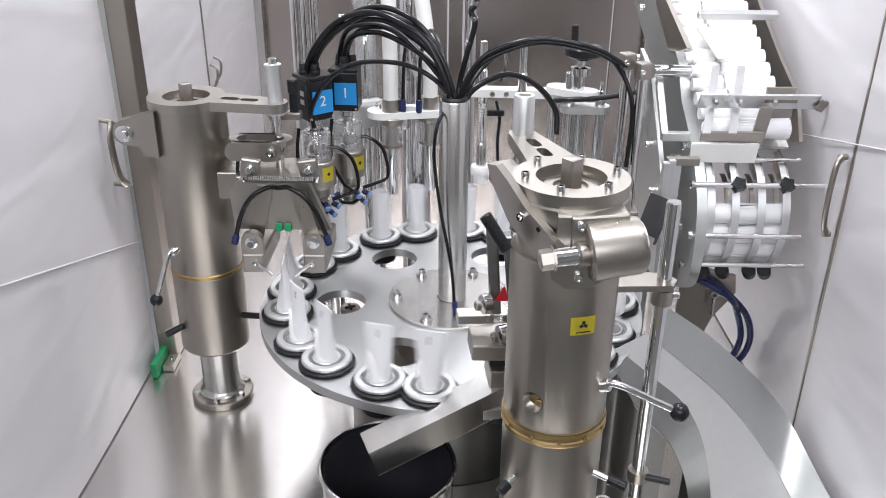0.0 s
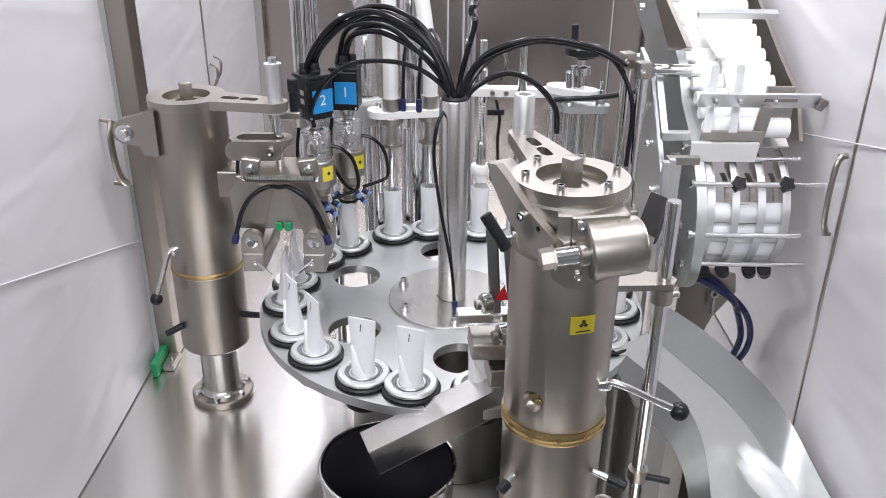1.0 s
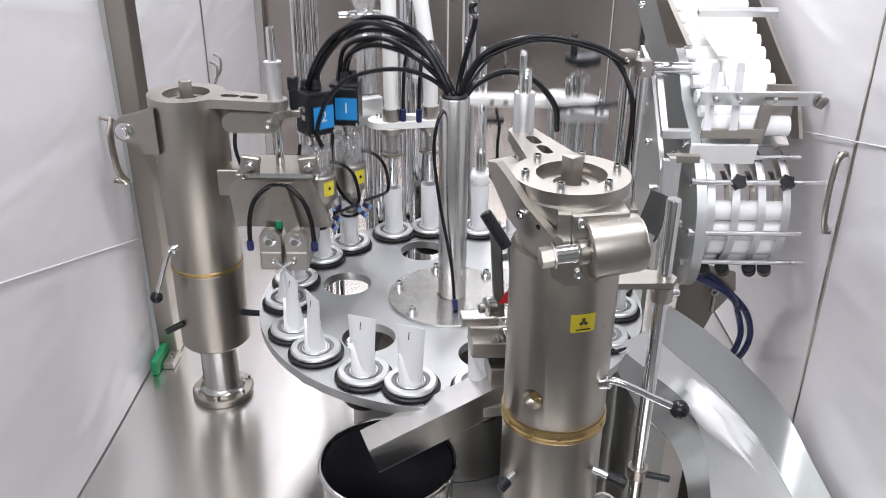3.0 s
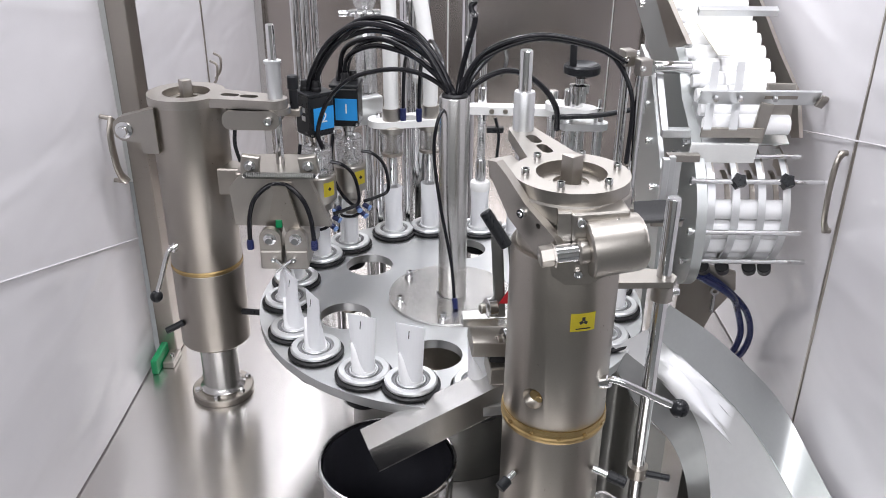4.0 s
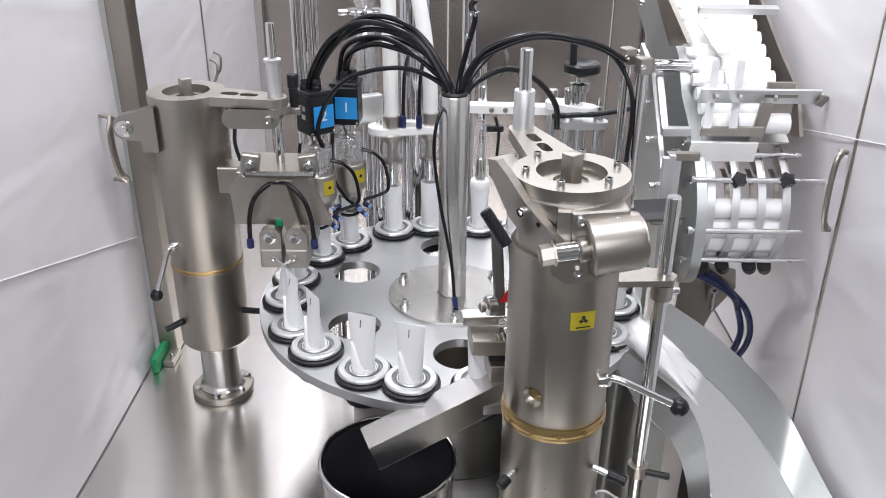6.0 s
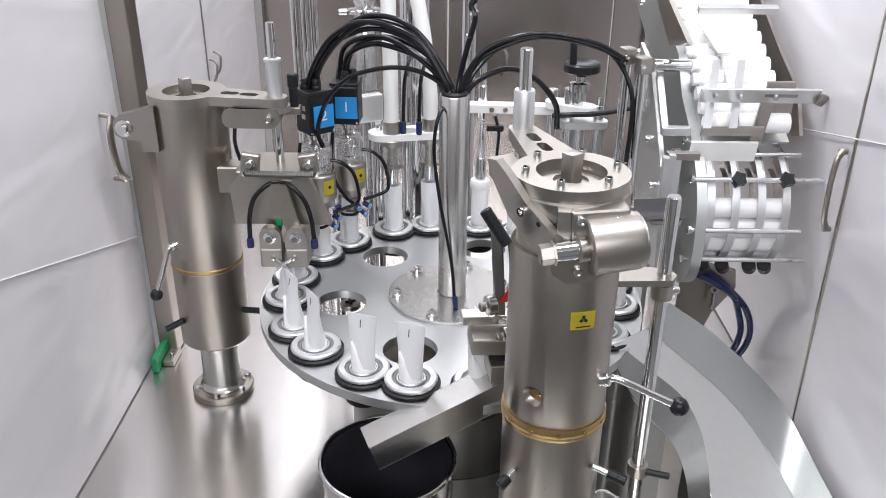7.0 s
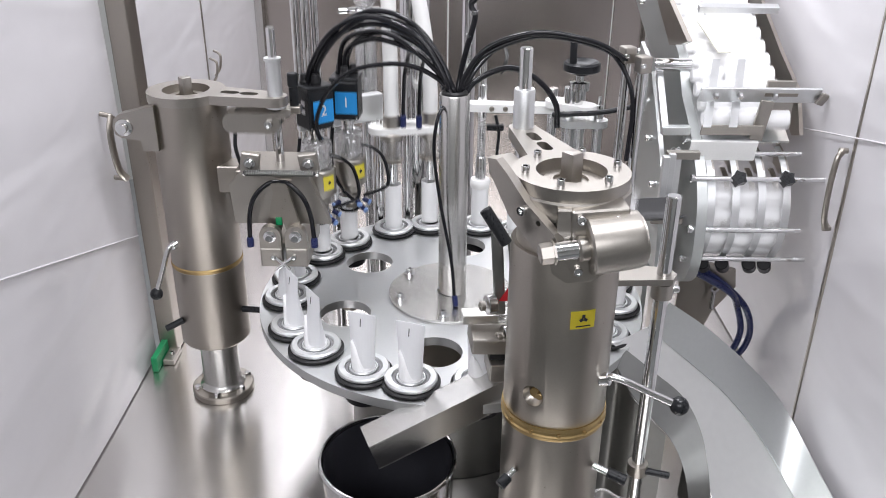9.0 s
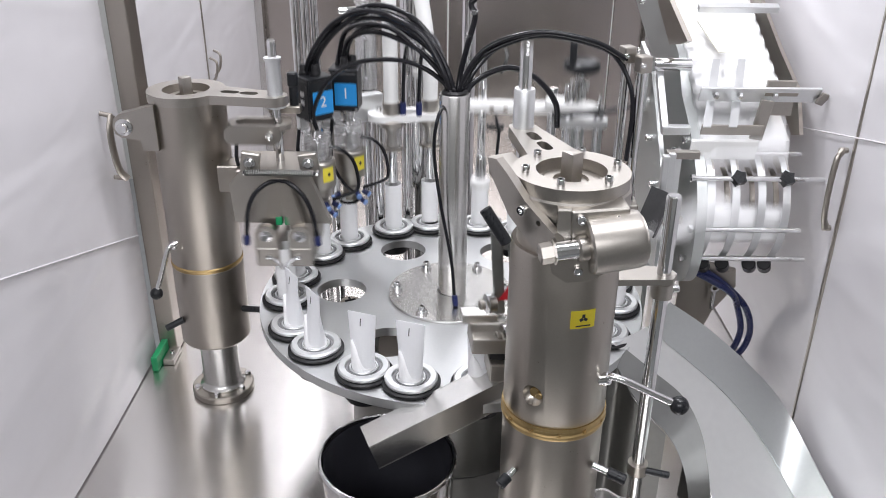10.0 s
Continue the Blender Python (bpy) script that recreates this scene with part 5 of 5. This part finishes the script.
for x in (0.40, 0.437, 0.49):
    part("bar_bolt", hex_head(None, pose(x, 0.0585, 0.564, 114, 0, 0), 0.005, 0.007), CHROME, bars)
part("end_tab", block(0.016, 0.005, 0.020, pose(0.563, 0.058, 0.558, 24, 20, 25), 0.001), CAST, bars, "", False)
part("slot", block(0.05, 0.001, 0.006, pose(0.50, 0.0588, 0.564, 24, 0, 0), 0), SATIN, bars, "", False)
for (xa, ya, za), (xb, yb, zb) in (((0.4240, 0.1560, 0.5953), (0.3795, 0.0111, 0.5273)), ((0.4650, 0.1566, 0.5956), (0.4184, 0.0116, 0.5276))):
    part("flat_strap", sheet(([(xa - 0.0062, ya, za), (xb - 0.0062, yb, zb)], [(xa + 0.0062, ya, za), (xb + 0.0062, yb, zb)]), 0.002), ALU, mag, "flat strap over the tubes")
part("pivot_bar", block(0.011, 0.012, 0.105, pose(0.335, 0.118, 0.535, -48, 0, 0), 0.0015), ALU, mag, "pale pivot bar", False)
part("pivot_bolt", rod((0.322, 0.150, 0.5865), (0.383, 0.150, 0.5865), 0.0105, 22), CHROME, mag, "bright pivot bolt")
part("pivot_head", hex_head(None, pose(0.322, 0.150, 0.5865, 0, -90, 0), 0.0125, 0.010), CHROME, mag)
part("pivot_foot", block(0.045, 0.014, 0.014, pose(0.352, 0.080, 0.500), 0.0015), ALU, mag, "", False)
part("cover_strip", sheet(([(0.4078, 0.2425, 0.6400), (0.4280, 0.1665, 0.6043)], [(0.4364, 0.2429, 0.6402), (0.4482, 0.1668, 0.6044)]), 0.002), YELLOWED, mag, "yellowed clear plastic strip")
part("cross_channel", block(0.13, 0.012, 0.012, pose(0.465, 0.215, 0.665, 25, 0, 0), 0.001), ALU, mag, "", False)
part("gate_lip", block(0.0944, 0.004, 0.0165, pose(0.4257, 0.036, 0.5148, 14, 0, 0), 0.0008), CAST, mag, "steel gate lip", False)
part("side_stay", block(0.020, 0.006, 0.0629, pose(0.4730, 0.05, 0.5264, 0, 8, 0), 0.001), CAST, mag, "", False)
part("stay_block", block(0.0447, 0.006, 0.0549, pose(0.5036, 0.075, 0.5544), 0.001), CAST, mag, "", False)
part("leg", block(0.012, 0.05, 0.3, pose(0.372, 0.14, 0.151), 0.002), SATIN, mag, "", False)
for p in ((0.30, 0.575), (0.24, 0.5), (0.16, 0.46), (0.1, 0.4), (0.12, 0.33), (0.06, 0.36)):
    part("plate_bolt", socket_screw(None, tomag @ pose(p[0], p[1], -0.049, 180, 0, 0), 0.0055, 0.01), CHROME, mag)
gate = thing("feed_gate", "white plastic gate bar releasing tubes", "gate", pose(0.4206, 0.0450, 0.4854))
part("bar", block(0.1029, 0.006, 0.034, pose(0, 0, 0, 14, 0, 0), 0.001), WHITE, gate, "", False)
moved(gate, pose(0.4206, 0.0450, 0.4854), [(-0.1, 0), (0.18, 0), (0.24, 0.008), (0.8, 0.008), (0.88, 0)], (0, 0.35, -0.9))
loader = thing("swing_gutter", "grey curved gutter that swings tubes upright", "loading gutter", pose(0.315, -0.02, 0.40))
bm = sheet(([(-0.032, -0.026 + 0.052 * k / 6, 0.02 * math.cos(math.pi * (k - 3) / 6) * -1 + 0.01) for k in range(7)], [(0.032, -0.026 + 0.052 * k / 6, 0.02 * math.cos(math.pi * (k - 3) / 6) * -1 + 0.01) for k in range(7)]), 0.002)
part("gutter", bm, GUTTER, loader)
part("gutter_arm", rod((0.0, 0.02, -0.01), (0.04, 0.04, -0.02), 0.006, 14), CAST, loader)
MOVES.append((loader, [(t, pose(0.312, -0.03, 0.404, 12, -75 * v, 8)) for t, v in cyclic([(-0.1, 1), (0.22, 1), (0.32, 0), (0.7, 0), (0.8, 1)])]))
beam = thing("feed_beam", "dull steel beam rising behind the magazine", "beam")
part("beam_plate", slab([(0.075, 0.640), (0.11, 0.628), (0.18, 0.612), (0.9, 0.92), (0.9, 0.98), (0.30, 0.700)], -0.004, 0.004, (), tomag @ pose(0, 0, -0.03)), SATIN, beam)
for y, z in ((0.4, 0.645), (0.46, 0.68)):
    part("beam_bolt", socket_screw(None, tomag @ pose(y, z, -0.034, 180, 0, 0), 0.006, 0.008), CHROME, beam)
hosef = thing("air_hoses", "pair of dark blue air hoses looping below the magazine", "hose")
for k in range(2):
    part("hose", sweep([(0.44 - 0.02 * k, 0.10, 0.24), (0.485, 0.11 - 0.02 * k, 0.205), (0.535 - 0.015 * k, 0.13, 0.15), (0.555 - 0.018 * k, 0.14, 0.09), (0.545 - 0.02 * k, 0.16, 0.03), (0.51 - 0.03 * k, 0.20, 0.008)], 0.006, 12), NAVY, hosef)
bracket = thing("loader_bracket", "grey bent bracket under the magazine", "bracket")
part("plate", slab([(0.405, 0.235), (0.44, 0.25), (0.50, 0.235), (0.505, 0.20), (0.47, 0.15), (0.42, 0.002), (0.40, 0.002)], -0.003, 0.003, (), pose(0, 0.12, 0, 90, 0, 0)), SATIN, bracket)
part("eye_rod", rod((0.462, 0.10, 0.165), (0.462, 0.10, 0.20), 0.004, 12), CHROME, bracket)
part("eye", lathe([(0.004, -0.004), (0.008, -0.004), (0.008, 0.004), (0.004, 0.004)], 20, None, pose(0.462, 0.10, 0.207, 90, 0, 0), True), CHROME, bracket)

# ---- small fittings ----
for k, (x, y, z, a) in enumerate(((0.345, 0.02, 0.33, 20), (0.35, 0.03, 0.42, -15), (0.352, 0.06, 0.47, 40))):
    c = thing("hose_clip", "small steel pipe clip on the magazine plate", "clip", pose(x, y, z, 0, 90, a), "hose clips")
    part("band", lathe([(0.007, -0.004), (0.0085, -0.004), (0.0085, 0.004), (0.007, 0.004)], 20, None, None, True), CHROME, c)
    part("screw", socket_screw(None, pose(0.0085, 0, 0, 0, 90, 0), 0.003, 0.004), CAST, c)
tray = thing("loader_slides", "pale upright slide bars of the tube loader", "slide bars")
for k in range(3):
    part("slide_bar", block(0.010, 0.012, 0.10, pose(0.322 + 0.012 * k, 0.0 + 0.012 * k, 0.435), 0.001), ALU, tray, "", False)
part("slide_foot", block(0.05, 0.04, 0.012, pose(0.334, 0.015, 0.38), 0.002), CAST, tray, "", False)
part("slide_arm", block(0.05, 0.012, 0.012, pose(0.352, 0.02, 0.48), 0.001), CAST, tray, "", False)

# ---- cables from the mast ----
TOP = (0.0, 0.0, 0.565)


def cable(label, pts, r, cat="cable"):
    c = thing("cable", label, cat, None, "mast cables")
    part("sheath", sweep(pts, r, 12, None, 10), CABLE, c)
    return c


HEAD_CABLES = []
ARCH_FAR = [(-0.004, 0.003, 0.560), (-0.0045, 0.003, 0.593), (-0.031, 0.018, 0.6465), (-0.067, 0.038, 0.6776), (-0.120, 0.069, 0.690), (-0.1755, 0.100, 0.667), (-0.213, 0.1215, 0.629), (-0.231, 0.131, 0.590), (-0.229, 0.128, 0.570)]
ARCH_NEAR = [(-0.002, 0.004, 0.560), (-0.002, 0.004, 0.589), (-0.040, 0.041, 0.631), (-0.084, 0.087, 0.655), (-0.127, 0.130, 0.658), (-0.163, 0.168, 0.639), (-0.181, 0.187, 0.607), (-0.182, 0.188, 0.570)]
random.seed(4)


def head_cable(line, r, off, wob):
    """A cable along a line, set off sideways, with a small wobble of its own."""
    n = len(line) - 1
    pts = [(x + off[0] * min(1, i / 2) + random.uniform(-wob, wob) * (0 < i < n), y + off[1] * min(1, i / 2) + random.uniform(-wob, wob) * (0 < i < n),
            z + off[2] * math.sin(math.pi * i / n) + random.uniform(-wob, wob) * (1 < i < n)) for i, (x, y, z) in enumerate(line)]
    HEAD_CABLES.append(cable("glossy black cable arching to the hot air heads", pts, r))


for off in ((-0.004, -0.008, 0.002), (0.003, 0.001, 0.007), (0.008, -0.004, -0.002), (-0.002, 0.008, -0.010)):
    head_cable(ARCH_FAR, 0.0042, off, 0.0022)
for off in ((-0.008, 0.0, 0.004), (0.006, 0.003, 0.0), (0.0, -0.008, -0.007)):
    head_cable(ARCH_NEAR, 0.0042, off, 0.0022)
low_cable = cable("thin black cable arching low to the hot air heads", [(-0.004, -0.006, 0.558), (-0.004, -0.004, 0.5807), (-0.027, 0.012, 0.603), (-0.0605, 0.027, 0.618), (-0.103, 0.046, 0.621), (-0.157, 0.070, 0.610), (-0.200, 0.089, 0.577), (-0.226, 0.100, 0.530), (-0.224, 0.105, 0.50)], 0.0036)
HEAD_CABLES.append(low_cable)
cable("black cable arching to the clamp posts", [(0.006, 0, 0.555), (0.016, 0.0, 0.60), (0.05, 0.0, 0.645), (0.12, 0.0, 0.666), (0.2, 0.0, 0.653), (0.25, 0.012, 0.626)], 0.0040)
cable("black cable arching to the clamp posts", [(0.008, 0.002, 0.555), (0.02, 0.004, 0.60), (0.05, 0.0, 0.637), (0.12, 0.004, 0.660), (0.2, 0.004, 0.648), (0.24, 0.014, 0.622), (0.262, 0.0, 0.57), (0.26, -0.01, 0.48)], 0.0034)
cable("black cable drooping to the press carriage", [(0.01, 0.002, 0.556), (0.03, 0.02, 0.588), (0.08, 0.05, 0.603), (0.125, 0.06, 0.585), (0.158, 0.07, 0.545), (0.166, 0.09, 0.50)], 0.0046)
cable("black cable drooping to the press carriage", [(0.01, 0.004, 0.556), (0.03, 0.03, 0.60), (0.07, 0.08, 0.628), (0.085, 0.14, 0.60), (0.08, 0.19, 0.56)], 0.0032)
cable("twisted black cable rising from the mast", [(0.004, 0.006, 0.556), (0.01, 0.02, 0.60), (0.02, 0.02, 0.643), (0.03, 0.022, 0.683), (0.024, 0.025, 0.70), (0.033, 0.03, 0.73), (0.03, 0.06, 0.9)], 0.0042)
tie = thing("cable_tie", "clear plastic tie round the twisted cable", "cable tie")
for z in (0.655, 0.69, 0.712):
    part("band", lathe([(0.0044, -0.003), (0.0056, -0.003), (0.0056, 0.003), (0.0044, 0.003)], 16, None, pose(0.0285 if z > 0.66 else 0.0225, 0.022, z, 10, 12, 0), True), CLEAR, tie)
cable("thin black wire hanging along the mast", [(-0.01, -0.008, 0.565), (-0.022, -0.03, 0.548), (-0.027, -0.035, 0.50), (-0.018, -0.03, 0.42), (0.0, -0.032, 0.32), (0.006, -0.05, 0.262)], 0.0026)
tip = thing("wire_plug", "small dark blue plug at the wire's end", "plug")
part("plug", rod((0.006, -0.05, 0.268), (0.008, -0.055, 0.2515), 0.0045, 14), NAVY, tip)


# ---- movement ----
def motions():
    ts = [0.0]
    for e in EVENTS:
        ts += [t for t in (e - 0.1, e - 0.06, e - 0.03, e, e + 0.03, e + 0.06, e + 0.1) if 0 < t < 10]
    ts += [10.0]
    walk(table, [(t, pose(0, 0, ZD, 0, 0, 36 * (turns(t) - 1))) for t in ts])
    for tb, pair, j, staves, tc in TUBES:
        walk(tb, life(pair, j))
        for i, o in staves:
            walk(o, [(0.0, stave_pose(i, 0)), (tc, stave_pose(i, 0)), (tc + 0.1, stave_pose(i, 1)), (10.0, stave_pose(i, 1))])
    for ob, rows in MOVES:
        walk(ob, rows)
    pivot = Matrix.Translation((0, 0, 0.57))
    for ob in HEAD_CABLES:
        walk(ob, [(t, pivot @ Matrix.Rotation(radians(-9.5 * v), 4, Vector((0.128, 0.224, 0))) @ pivot.inverted()) for t, v in cyclic(SLOW)])
    for hz, sd in SWINGS:
        walk(hz, [(t, pose(0.012, -0.078, 0.450, 0, -14 * sd * v, 0)) for t, v in cyclic([(-0.1, 1), (0.14, 1), (0.27, 0), (0.78, 0), (0.95, 1)])])


motions()
